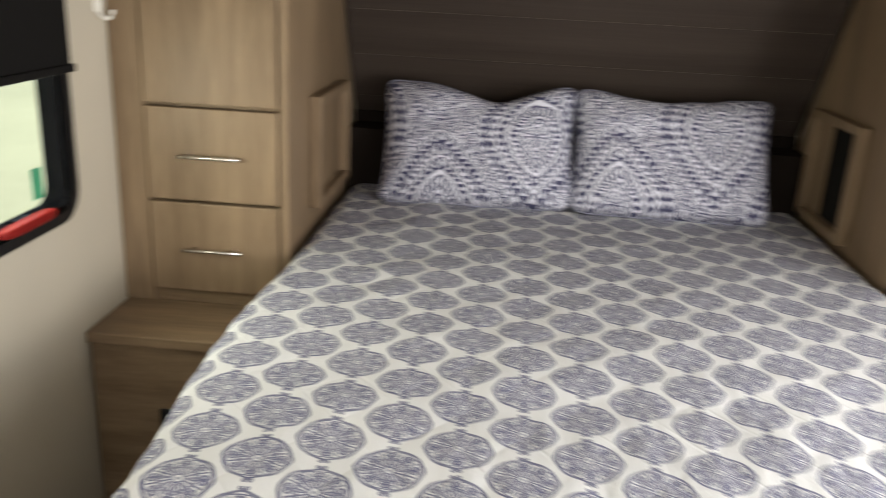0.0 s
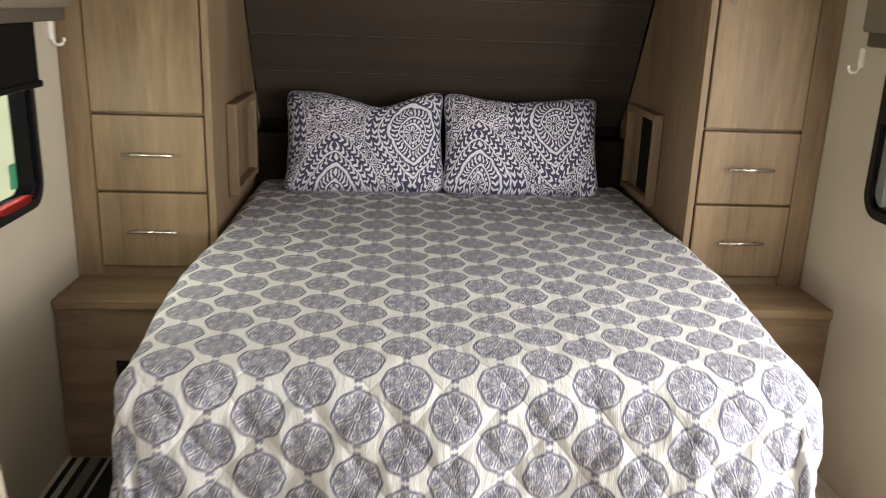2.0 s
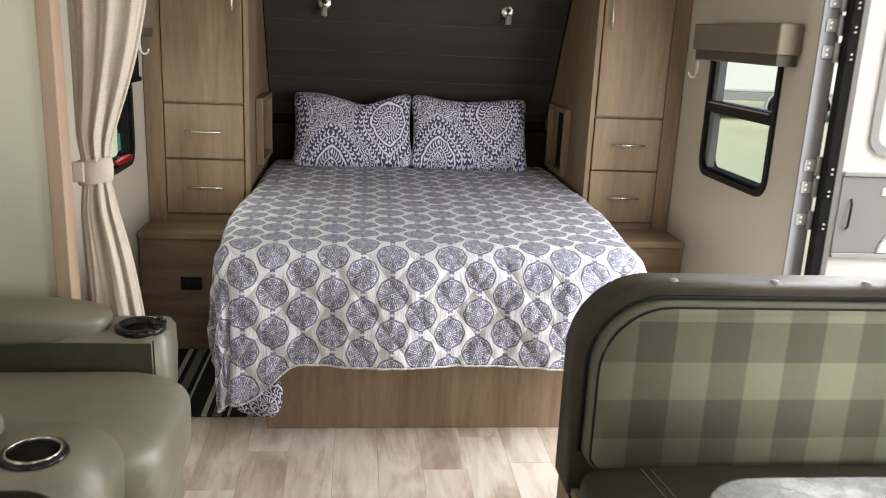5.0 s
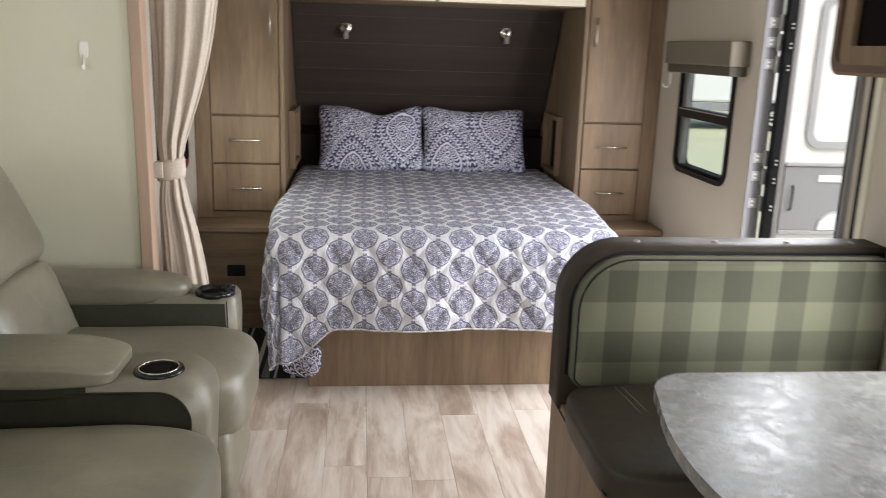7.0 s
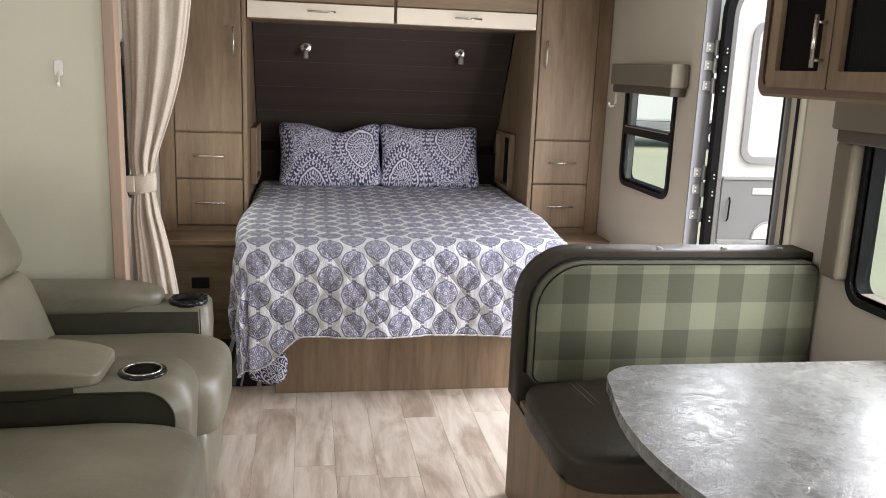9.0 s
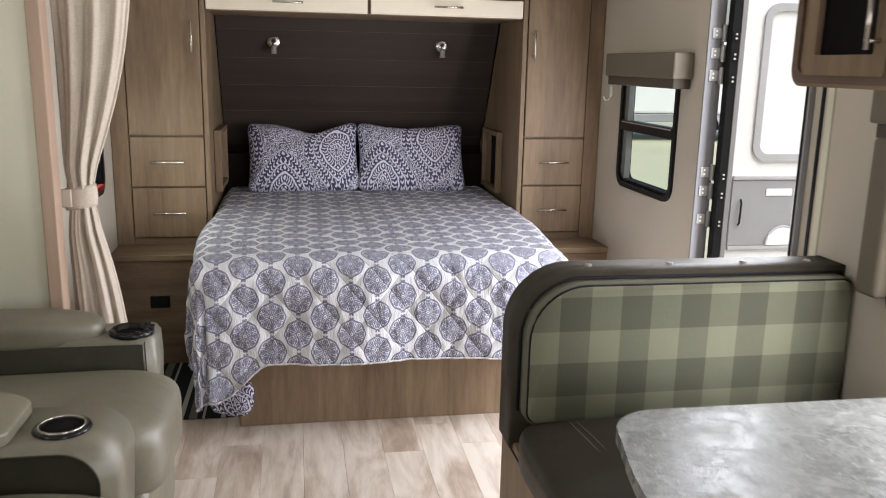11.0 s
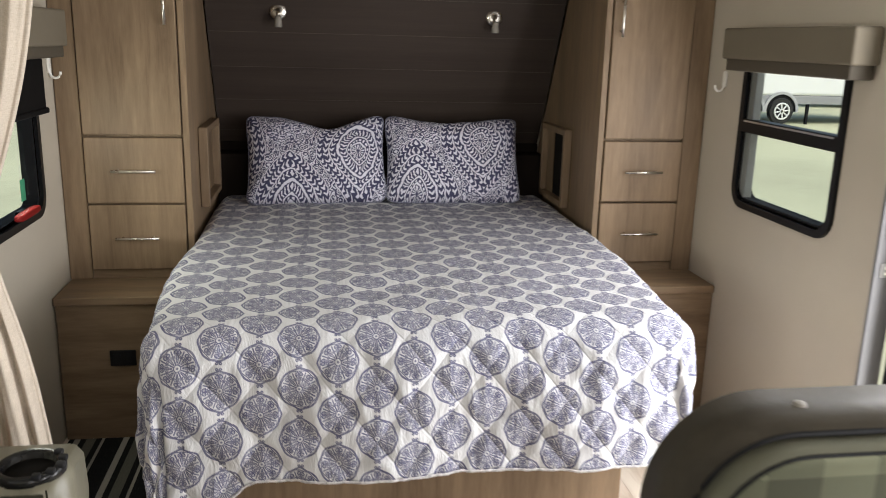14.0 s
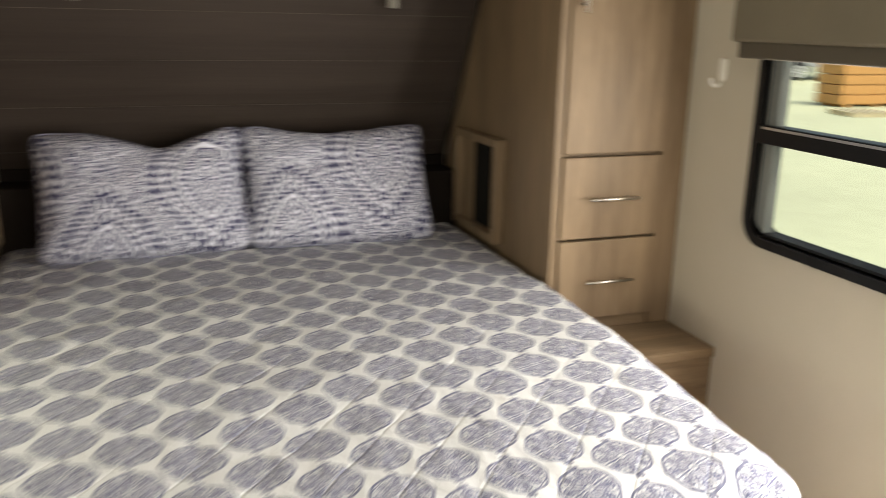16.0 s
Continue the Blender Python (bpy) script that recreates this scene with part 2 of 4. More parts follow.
def sham_material():
    m = Mat("navy_paisley_cotton", 0.85, spec=0.15)
    u, v, _ = m.xy("UV")
    wob, wob2 = m.noise(1, 3, m.coords((11, 9, 9), "UV")), m.noise(1, 3, m.coords((9, 13, 5), "UV"))
    uu, vv = u + (wob - 0.5) * 0.05, v + (wob2 - 0.5) * 0.06
    W, H = 0.19, 0.40

    def ogee(cx, cy, tent=False):
        """0 at the heart of a teardrop, 1 at its rim: round above, pointed below."""
        dx, dy = (uu - cx).size() / W, (vv - cy) / H
        top = (dx.power(1.35) + dy.size().power(1.35)).power(1 / 1.35) if tent else (dx.power(2.0) + dy.size().power(1.75)).root()
        low = (dx.power(1.3) + dy.size().power(1.3)).power(1 / 1.3)
        return dy.lt(0.0).pick(top, low), dx, dy

    q, dx, dy = ogee(0.70, 0.70)
    for cx, cy in ((0.22, 0.06), (1.18, 0.06), (-0.26, 0.70)):
        q2, dx2, dy2 = ogee(cx, cy, cy < 0.5)
        near = q2.lt(q)
        q, dx, dy = near.pick(q, q2), near.pick(dx, dx2), near.pick(dy, dy2)

    th = dy.op("ARCTAN2", dx)

    def leaves(mid, half, rate):
        """A row of slanting leaves along the rim at mid."""
        t = (q - mid).size() / half
        stripe = (th * rate - t * 3.0).sin()
        return (stripe * 0.5 + 0.5 - t * 0.15).soft(0.46, 0.62) * t.soft(1.0, 0.92)

    def line(at, wide):
        return (q - at).size().soft(wide, wide * 0.6)

    rays = ((dy.op("ARCTAN2", dx) * 14).sin() * 0.5 + 0.5).soft(0.4, 0.6) * q.soft(0.05, 0.08) * q.soft(0.24, 0.2)
    dots = ((th * 15).sin() * 0.5 + 0.5).soft(0.3, 0.6) * (q - 0.345).size().soft(0.035, 0.022)
    inside = rays.high(line(0.27, 0.03)).high(dots).high(line(0.44, 0.035)).high(leaves(0.61, 0.12, 30)).high(line(0.80, 0.055))
    fronds = leaves(0.98, 0.085, 34).high(line(1.11, 0.035)).high(leaves(1.25, 0.10, 40))
    outer = leaves(1.49, 0.09, 50).high(line(1.61, 0.022))
    # florets and scrolls between the teardrops
    n = m.nt.nodes.new("ShaderNodeTexVoronoi")
    n.inputs["Scale"].default_value, n.inputs["Randomness"].default_value = 1.0, 0.75
    m.link(m.coords((22, 15, 1), "UV"), n.inputs["Vector"])
    cell = V(m.nt, n.outputs["Distance"])
    swirl = ((cell * 24 + m.noise(1, 2, m.coords((38, 26, 1), "UV")) * 15).sin() * 0.5 + 0.5).soft(0.50, 0.66)
    speck = m.noise(1, 2, m.coords((120, 80, 1), "UV")).soft(0.45, 0.55)
    field = (swirl * 0.68 + speck * 0.32).soft(0.3, 0.7)
    white = q.lt(0.88) * inside + q.gt(0.88) * q.lt(1.40) * fronds + q.gt(1.40) * q.lt(1.64) * outer + q.gt(1.64) * field
    white = white.low(1.0) * 0.9 + 0.05
    m.colour(m.mix(white, (0.028, 0.029, 0.085), (0.72, 0.715, 0.80)))
    m.bump(m.noise(600, 2) * 0.3 + m.noise(22, 4) * 1.0, 0.3, 0.004)
    return m.m


def plaid_material():
    m = Mat("sage_buffalo_check", 0.9, spec=0.15)
    x, y, z = m.xy("Object")
    a = (x - 0.562 + 0.95).mod(0.174).lt(0.087)
    b = (z - 0.562).mod(0.187).lt(0.096)
    weave = (x * 2600).sin() * 0.25 + (z * 2600).sin() * 0.25 + 0.5
    grain = m.noise(1, 3, m.coords((40, 40, 500))) * 0.5 + m.noise(1, 3, m.coords((500, 40, 40))) * 0.5
    tone = (a + b) * 0.5 + (grain - 0.5) * 0.35
    m.colour(m.ramp(tone, [(0.0, (0.182, 0.187, 0.127)), (0.5, (0.124, 0.128, 0.088)), (1.0, (0.080, 0.082, 0.058))]))
    m.bump(weave * 0.3 + grain, 0.3, 0.001)
    return m.m


def stone_top_material():
    m = Mat("grey_stone_laminate", 0.25, spec=0.15)
    big, mid, fine = m.noise(2.6, 5, None, 0.6, 1.2), m.noise(22, 8, None, 0.72, 1.6), m.noise(140, 3)
    vein = (m.noise(13, 6, None, 0.65, 2.2) - 0.5).size().soft(0.05, 0.0)
    f = big * 0.30 + mid * 0.55 + fine * 0.15
    base = m.ramp(f, [(0.36, (0.090, 0.093, 0.086)), (0.5, (0.145, 0.148, 0.138)), (0.64, (0.235, 0.238, 0.222))])
    m.colour(m.mix(vein * 0.25, base, (0.33, 0.335, 0.32)))
    m.rough(m.noise(9, 6, None, 0.7, 1.0).soft(0.40, 0.62) * 0.20 + 0.14 + mid * 0.12)
    m.bump(mid + vein * 0.3, 0.3, 0.002)
    return m.m


def plank_material():
    m = Mat("weathered_vinyl_plank", 0.42)
    co = m.coords((24, 2.4, 10), jitter=37.0)
    grain, fine = m.noise(1.0, 6, co, 0.65, 0.5), m.noise(5, 3, co, 0.7)
    patch = m.noise(1, 4, m.coords((7.5, 1.9, 1), jitter=61.0), 0.55, 1.0)
    f = grain * 0.24 + patch * 0.66 + fine * 0.10
    m.colour(m.ramp(f, [(0.34, (0.34, 0.258, 0.195)), (0.44, (0.465, 0.370, 0.292)), (0.515, (0.60, 0.512, 0.425)), (0.61, (0.71, 0.640, 0.550))]))
    m.rough(grain * 0.25 + 0.27)
    m.bump(fine * 0.6 + grain * 0.4, 0.12, 0.001)
    return m.m


def stripe_rug_material():
    m = Mat("striped_flatweave", 0.95, spec=0.1)
    x, y, z = m.xy("Object")
    s = (x + 1.0).mod(0.17) / 0.17
    st = s.gt(0.18) * s.lt(0.30) * 1.0 + s.gt(0.42) * s.lt(0.62) * 0.45 + s.gt(0.74) * s.lt(0.80) * 0.9
    w = m.noise(1, 2, m.coords((300, 60, 60)))
    m.colour(m.ramp(st * 0.9 + (w - 0.5) * 0.2, [(0.0, (0.012, 0.012, 0.013)), (0.45, (0.12, 0.12, 0.10)), (1.0, (0.36, 0.35, 0.31))]))
    m.bump(w, 0.5, 0.002)
    return m.m


QUILT, SHAM, PLAID, STONE, PLANK, RUG = quilt_material(), sham_material(), plaid_material(), stone_top_material(), plank_material(), stripe_rug_material()
PIPING = plain("printed_piping", (0.19, 0.19, 0.25), 0.85, vary=0.9, scale=110, fine=180)
QUILT_BACK = plain("quilt_back_print", (0.10, 0.10, 0.17), 0.85, vary=0.6, scale=40, fine=150)

GLASS = bpy.data.materials.new("window_glass")
GLASS.use_nodes = True
_b = GLASS.node_tree.nodes["Principled BSDF"]
_b.inputs["Base Color"].default_value, _b.inputs["Roughness"].default_value = (0.78, 0.83, 0.80, 1), 0.0
_b.inputs["Transmission Weight"].default_value, _b.inputs["IOR"].default_value = 1.0, 1.01


# ---- mesh helpers ----
def part(name, bm, material, parent=None, label="", smooth=False):
    """Links a bmesh as one object, under a thing or a part if one is given."""
    me = bpy.data.meshes.new(name)
    bmesh.ops.recalc_face_normals(bm, faces=bm.faces)
    if smooth:
        for f in bm.faces:
            f.smooth = True
    bm.to_mesh(me)
    bm.free()
    me.materials.append(material)
    ob = new(name, me)
    if parent is not None:
        ob.parent = parent
    if label:
        tagged(ob, label)
    return ob


def thing(name, label, category, at=(0, 0, 0), group="", kind=""):
    ob = new(name)
    ob.location = at
    ob.empty_display_size = 0.1
    return tagged(ob, label, category, group, kind)


def box(x0, x1, y0, y1, z0, z1, bevel=0.0, seg=2, bm=None):
    """A box, its edges rounded, into bm."""
    out = bm or bmesh.new()
    m = Matrix.LocRotScale(((x0 + x1) / 2, (y0 + y1) / 2, (z0 + z1) / 2), None, (abs(x1 - x0), abs(y1 - y0), abs(z1 - z0)))
    vs = bmesh.ops.create_cube(out, size=1, matrix=m)["verts"]
    if bevel:
        es = {e for v in vs for e in v.link_edges}
        bmesh.ops.bevel(out, geom=list(es), offset=bevel, segments=seg, profile=0.5, affect="EDGES")
    return out


def cushion(x0, x1, y0, y1, z0, z1, k=6.0, n=12, dent=0.0, seed=0.0):
    """A stuffed block with full rounded edges."""
    out = bmesh.new()
    vs = bmesh.ops.create_cube(out, size=2)["verts"]
    es = list({e for v in vs for e in v.link_edges})
    bmesh.ops.subdivide_edges(out, edges=es, cuts=n, use_grid_fill=True)
    c, h = Vector(((x0 + x1) / 2, (y0 + y1) / 2, (z0 + z1) / 2)), Vector((abs(x1 - x0) / 2, abs(y1 - y0) / 2, abs(z1 - z0) / 2))
    for v in out.verts:
        p = Vector([math.copysign(math.sin(abs(a) * math.pi / 2) ** 0.75, a) for a in v.co])
        s = sum(abs(a) ** k for a in p) ** (1 / k)
        m = max(abs(a) for a in p)
        p = p * (m / s)
        q = Vector((p.x * h.x, p.y * h.y, p.z * h.z)) + c
        if dent:
            q += Vector((noise.noise(q * 7 + Vector((seed, 0, 0))), noise.noise(q * 7 + Vector((0, seed, 9))), noise.noise(q * 7 + Vector((5, 0, seed))))) * dent
        v.co = q
    return out


def tube(points, r, closed=False, n=8, bm=None):
    """A round rod along the points."""
    out = bm or bmesh.new()
    pts = [Vector(p) for p in points]
    rings = []
    for i, p in enumerate(pts):
        a = pts[i - 1] if (i or closed) else p
        b = pts[(i + 1) % len(pts)] if (i < len(pts) - 1 or closed) else p
        d = (b - a).normalized()
        ref = Vector((0, 0, 1)) if abs(d.z) < 0.9 else Vector((1, 0, 0))
        s = d.cross(ref).normalized()
        t = s.cross(d)
        rings.append([out.verts.new(p + (s * math.cos(2 * math.pi * j / n) + t * math.sin(2 * math.pi * j / n)) * r) for j in range(n)])
    for i in range(len(rings) - (0 if closed else 1)):
        a, b = rings[i], rings[(i + 1) % len(rings)]
        for j in range(n):
            out.faces.new((a[j], a[(j + 1) % n], b[(j + 1) % n], b[j]))
    if not closed:
        out.faces.new(rings[0][::-1])
        out.faces.new(rings[-1])
    return out


def lathe(profile, at, n=24, axis="Z", bm=None):
    """Turns (radius, height) pairs about an axis through at."""
    out = bm or bmesh.new()
    rot = {"Z": Matrix.Identity(3), "Y": Euler((radians(90), 0, 0)).to_matrix(), "X": Euler((0, radians(90), 0)).to_matrix()}[axis]
    rings = [[out.verts.new(Vector(at) + rot @ Vector((r * math.cos(2 * math.pi * j / n), r * math.sin(2 * math.pi * j / n), h))) for j in range(n)] for r, h in profile]
    for a, b in zip(rings, rings[1:]):
        for j in range(n):
            out.faces.new((a[j], a[(j + 1) % n], b[(j + 1) % n], b[j]))
    out.faces.new(rings[0][::-1])
    out.faces.new(rings[-1])
    return out


def rounded(w, h, r, n=6):
    """The outline of a rounded rectangle about (0, 0)."""
    pts = []
    for cx, cy, a in ((w / 2 - r, h / 2 - r, 0), (-w / 2 + r, h / 2 - r, 90), (-w / 2 + r, -h / 2 + r, 180), (w / 2 - r, -h / 2 + r, 270)):
        for i in range(n + 1):
            t = radians(a + 90 * i / n)
            pts.append((cx + r * math.cos(t), cy + r * math.sin(t)))
    return pts


def prism(outline, depth, m, hole=None, bevel=0.0):
    """An outline (with a hole of as many corners) made a slab of that depth along its normal, at pose m."""
    out = bmesh.new()
    n = len(outline)
    a, b = [[out.verts.new((x, y, z)) for x, y in outline] for z in (0, depth)]
    if hole:
        c, d = [[out.verts.new((x, y, z)) for x, y in hole] for z in (0, depth)]
        for i in range(n):
            j = (i + 1) % n
            out.faces.new((a[i], a[j], c[j], c[i]))
            out.faces.new((b[i], d[i], d[j], b[j]))
            out.faces.new((a[i], b[i], b[j], a[j]))
            out.faces.new((c[i], c[j], d[j], d[i]))
    else:
        for i in range(n):
            j = (i + 1) % n
            out.faces.new((a[i], a[j], b[j], b[i]))
        out.faces.new(a[::-1])
        out.faces.new(b)
    if bevel:
        es = [e for e in out.edges if len(e.link_faces) == 2 and e.calc_face_angle(0) > 0.8]
        bmesh.ops.bevel(out, geom=es, offset=bevel, segments=3, profile=0.5, affect="EDGES")
    out.transform(m)
    return out


def wall(name, axis, at, thick, u0, u1, z0, z1, openings, material, label):
    """A wall across an axis, with holes (u0, u1, z0, z1) cut through it."""
    us = sorted({u0, u1, *[v for o in openings for v in o[:2]]})
    zs = sorted({z0, z1, *[v for o in openings for v in o[2:]]})
    bm = bmesh.new()
    for ua, ub in zip(us, us[1:]):
        for za, zb in zip(zs, zs[1:]):
            if any(o[0] <= ua and ub <= o[1] and o[2] <= za and zb <= o[3] for o in openings):
                continue
            if axis == "x":
                box(at, at + thick, ua, ub, za, zb, bm=bm)
            else:
                box(ua, ub, at, at + thick, za, zb, bm=bm)
    return tagged(part(name, bm, material), label, "wall", kind="structure")


FACE_X = Matrix(((0, 0, 1, 0), (1, 0, 0, 0), (0, 1, 0, 0), (0, 0, 0, 1)))  # outline x -> y, y -> z, depth -> x
FACE_Y = Matrix(((1, 0, 0, 0), (0, 0, 1, 0), (0, 1, 0, 0), (0, 0, 0, 1)))  # outline x -> x, y -> z, depth -> y

# ---- structure ----
TOP = 2.03
floor = tagged(part("floor", box(-1.9, 1.5, -3.7, 2.95, -0.06, -0.006), DARK_HOLE), "subfloor under the vinyl planks", "floor", kind="structure")
tagged(part("ceiling", box(-1.9, 1.5, -3.7, 2.95, TOP, TOP + 0.05), CEIL), "beige ceiling panel", "ceiling", kind="structure")
wall("wall_right", "x", 1.45, 0.05, -3.7, 2.95, -0.06, TOP, [(1.16, 1.715, 0.915, 1.46), (0.2, 0.897, -0.06, 1.96), (-1.25, -0.27, 0.83, 1.34)], WALL, "taupe wallboard side wall with windows and doorway")
wall("wall_left", "x", -1.06, 0.05, 0.83, 2.95, -0.06, TOP, [(1.26, 1.79, 0.88, 1.46)], WALL, "taupe wallboard side wall with a window")
wall("wall_slide_end", "y", 0.78, 0.05, -1.86, -0.975, -0.06, TOP, [], WALL_PALE, "pale wallboard end wall of the slide-out")
wall("wall_slide_back", "x", -1.86, 0.05, -2.2, 0.78, -0.06, TOP, [(-1.9, -0.6, 1.15, 1.70)], WALL_PALE, "pale wallboard slide-out wall behind the recliners")
wall("wall_slide_near", "y", -2.25, 0.05, -1.86, -0.975, -0.06, TOP, [], WALL_PALE, "plain pale end wall")
wall("wall_left_rear", "x", -1.06, 0.05, -3.7, -2.25, -0.06, TOP, [], WALL, "plain taupe side wall")
# the opening in the rear wall is made up for the added rear light
wall("wall_rear", "y", -3.7, 0.05, -1.06, 1.45, -0.06, TOP, [(0.22, 1.38, 1.0, 1.80)], WALL, "plain taupe rear wall")
tagged(part("wall_front", box(-1.06, 1.5, 2.95, 3.0, -0.06, TOP), WALL), "front wall behind the bed", "wall", kind="structure")
tagged(part("trim", box(-0.975, -0.93, 0.755, 0.835, 0, TOP, 0.004), OAK_PINK), "pinkish wood trim on the slide-out corner", "trim", kind="structure")
tagged(part("trim", box(-1.01, -0.985, 0.835, 0.85, 0, TOP, 0.003), OAK_PINK), "narrow wood trim where the slide-out meets the wall", "trim", kind="structure")


def rv_window(name, side, y0, y1, z0, z1, rail, label):
    """A radius-cornered window in a black frame in a side wall; side is the wall's inner x and the way out."""
    x, out = side
    root = thing(name, label, "window", (x, (y0 + y1) / 2, z0), kind="structure")
    w, h = y1 - y0, z1 - z0
    mid = Matrix.Translation((0, 0, h / 2))
    d = 0.012 if out > 0 else -0.012
    part("window_frame", prism(rounded(w, h, 0.075), -d, mid @ FACE_X, rounded(w - 0.05, h - 0.05, 0.055)), BLACK, root)
    part("reveal", prism(rounded(w - 0.045, h - 0.045, 0.055), d * 4, mid @ FACE_X, rounded(w - 0.075, h - 0.075, 0.045)), RUBBER, root)
    if rail:
        part("rail", box(min(-d, d * 3), max(-d, d * 3), -w / 2 + 0.02, w / 2 - 0.02, rail - z0 - 0.028, rail - z0 + 0.02, 0.004), BLACK, root)
        part("bright_strip", box(-0.014 if out > 0 else 0.011, -0.011 if out > 0 else 0.014, -w / 2 + 0.04, w / 2 - 0.04, rail - z0 + 0.010, rail - z0 + 0.016), ALU, root)
        part("side_track", box(min(0, d * 2.5), max(0, d * 2.5), w / 2 - 0.075, w / 2 - 0.035, 0.03, h - 0.03, 0.003), TRACK, root, "dark grey screen track")
    p = part("pane", prism(rounded(w - 0.06, h - 0.06, 0.05), d * 0.3, Matrix.Translation((d * 2.5, 0, 0)) @ mid @ FACE_X), GLASS, root)
    p.visible_shadow = False
    return root


rv_window("window_1", (1.45, 1), 1.125, 1.745, 0.885, 1.49, 1.185, "radius-cornered black framed slider window")
rv_window("window_2", (-1.01, -1), 1.22, 1.825, 0.845, 1.49, 0, "black framed escape window half covered by its blind")
rv_window("window_3", (1.45, 1), -1.29, -0.235, 0.79, 1.38, 0, "black framed dinette window beside the table")


def j_hook(name, at, out, label):
    """A white J-shaped tieback hook on a plate."""
    root = thing(name, label, "hook", at)
    part("plate", cushion(0, out * 0.008, -0.014, 0.014, -0.03, 0.03, 5, 5), WHITE_PLASTIC, root)
    pts = [(out * 0.007, 0, -0.01)] + [(out * (0.007 + 0.017 * (1 - math.cos(t))), 0, -0.026 - 0.019 * math.sin(t)) for t in [i * 0.3 for i in range(12)]]
    part("hook_arm", tube(pts, 0.0045), WHITE_PLASTIC, root)
    return root


j_hook("tieback_hook", (1.45, 1.90, 1.335), -1, "white plastic curtain tieback hook on the wall")
j_hook("tieback_hook", (-1.01, 2.0, 1.335), 1, "white plastic curtain tieback hook on the wall")


def roller_shade(name, x, out, y0, y1, z0, z1, drop, blind, label):
    """A boxed valance with a roller blind's bottom rail under it; out is the way into the room."""
    root = thing(name, label, "roller shade", (x, (y0 + y1) / 2, z0))
    h, w = z1 - z0, y1 - y0
    lo, hi = sorted((0, out * 0.088))
    part("valance", box(lo, hi, -w / 2, w / 2, 0, h, 0.009, 3), VALANCE, root)
    lo, hi = sorted((out * 0.004, out * 0.079))
    part("bottom_rail", box(lo, hi, -w / 2 + 0.016, w / 2 - 0.022, -drop, 0.004, 0.005), blind, root, "dark bottom rail of the rolled-up blind")
    lo, hi = sorted((out * 0.02, out * 0.06))
    part("roller_blind", box(lo, hi, -w / 2 + 0.03, w / 2 - 0.03, 0.005, h - 0.01, 0.01), blind, root)
    return root


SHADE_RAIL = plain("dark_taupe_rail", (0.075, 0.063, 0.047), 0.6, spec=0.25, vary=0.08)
roller_shade("roller_shade", 1.448, -1, 1.015, 1.775, 1.413, 1.519, 0.040, SHADE_RAIL, "taupe vinyl valance box with a rolled-up blind over the window")
shade = roller_shade("roller_shade", -1.008, 1, 1.22, 1.945, 1.40, 1.52, 0.035, SHADE_RAIL, "taupe valance box with a black blind partly down")
part("blind_drop", box(0.045, 0.060, -0.34, 0.165, -0.195, -0.036, 0.003), BLIND_BLACK, shade, "black blind pulled down a hand's width")
part("blind_bar", box(0.04, 0.068, -0.345, 0.172, -0.208, -0.190, 0.005), BLIND_BLACK, shade)
shade = roller_shade("roller_shade", 1.448, -1, -1.45, -0.175, 1.324, 1.43, 0.038, SHADE_RAIL, "taupe valance box over the dinette window")
part("side_panel", box(-0.050, 0, 0.570, 0.660, -0.470, -0.039, 0.014, 3), VALANCE, shade, "taupe padded side panel")

# ---- doorway and entry door ----
CONCRETE = plain("pale_gravel_lot", (0.50, 0.50, 0.33), 0.9, vary=0.15, scale=0.3, fine=4)
GELCOAT = plain("white_gelcoat", (0.80, 0.80, 0.79), 0.35, vary=0.03, scale=0.6)
GREY_PANEL = plain("grey_trailer_panel", (0.30, 0.30, 0.31), 0.45, vary=0.05)
GREY_TRIM = plain("grey_trim", (0.42, 0.42, 0.43), 0.5)
TYRE = plain("tyre", (0.02, 0.02, 0.02), 0.8)
LUMBER = plain("orange_lumber", (0.50, 0.25, 0.08), 0.8)

door = thing("door_1", "entry door swung open outward on steel hinges", "door", (1.52, 0.875, 0), kind="structure")
DY = 0.84 - 0.875          # DY: inner face of the leaf, which stands square to the wall
part("door_frame", box(-0.088, -0.022, 0.012, 0.021, 0, 1.96, 0.002), HINGE_JAMB, door, "aluminium hinge jamb")
part("door_frame", box(-0.088, -0.022, -0.673, -0.664, 0, 1.96, 0.002), JAMB, door, "aluminium latch jamb")
part("door_frame", box(-0.088, -0.022, -0.663, 0.011, 1.95, 1.959, 0.002), JAMB, door, "aluminium head jamb")
part("inner_trim", box(-0.078, -0.066, 0.0225, 0.030, 0, 1.90, 0.002), BLACK, door)
part("inner_trim", box(-0.075, -0.066, 0.036, 0.041, 0, 1.90, 0.001), JAMB, door)
part("inner_trim", box(-0.074, -0.06, -0.728, -0.712, 0, 1.92, 0.002), BLACK, door)
part("inner_trim", box(-0.076, -0.068, -0.775, -0.745, 0, 1.92, 0.002), WALL_PALE, door, "pale trim strip")
part("seal", box(-0.088, -0.025, -0.662, -0.648, 0.0, 1.948, 0.004), RUBBER, door)


def leaf_outline(x0, x1, z0, z1, r):
    """A door leaf's outline, its top corners rounded."""
    pts = [(x0, z0), (x1, z0)]
    for cx, a0 in ((x1 - r, 0), (x0 + r, 90)):
        pts += [(cx + r * math.cos(radians(a0 + 9 * k)), z1 - r + r * math.sin(radians(a0 + 9 * k))) for k in range(11)]
    return pts


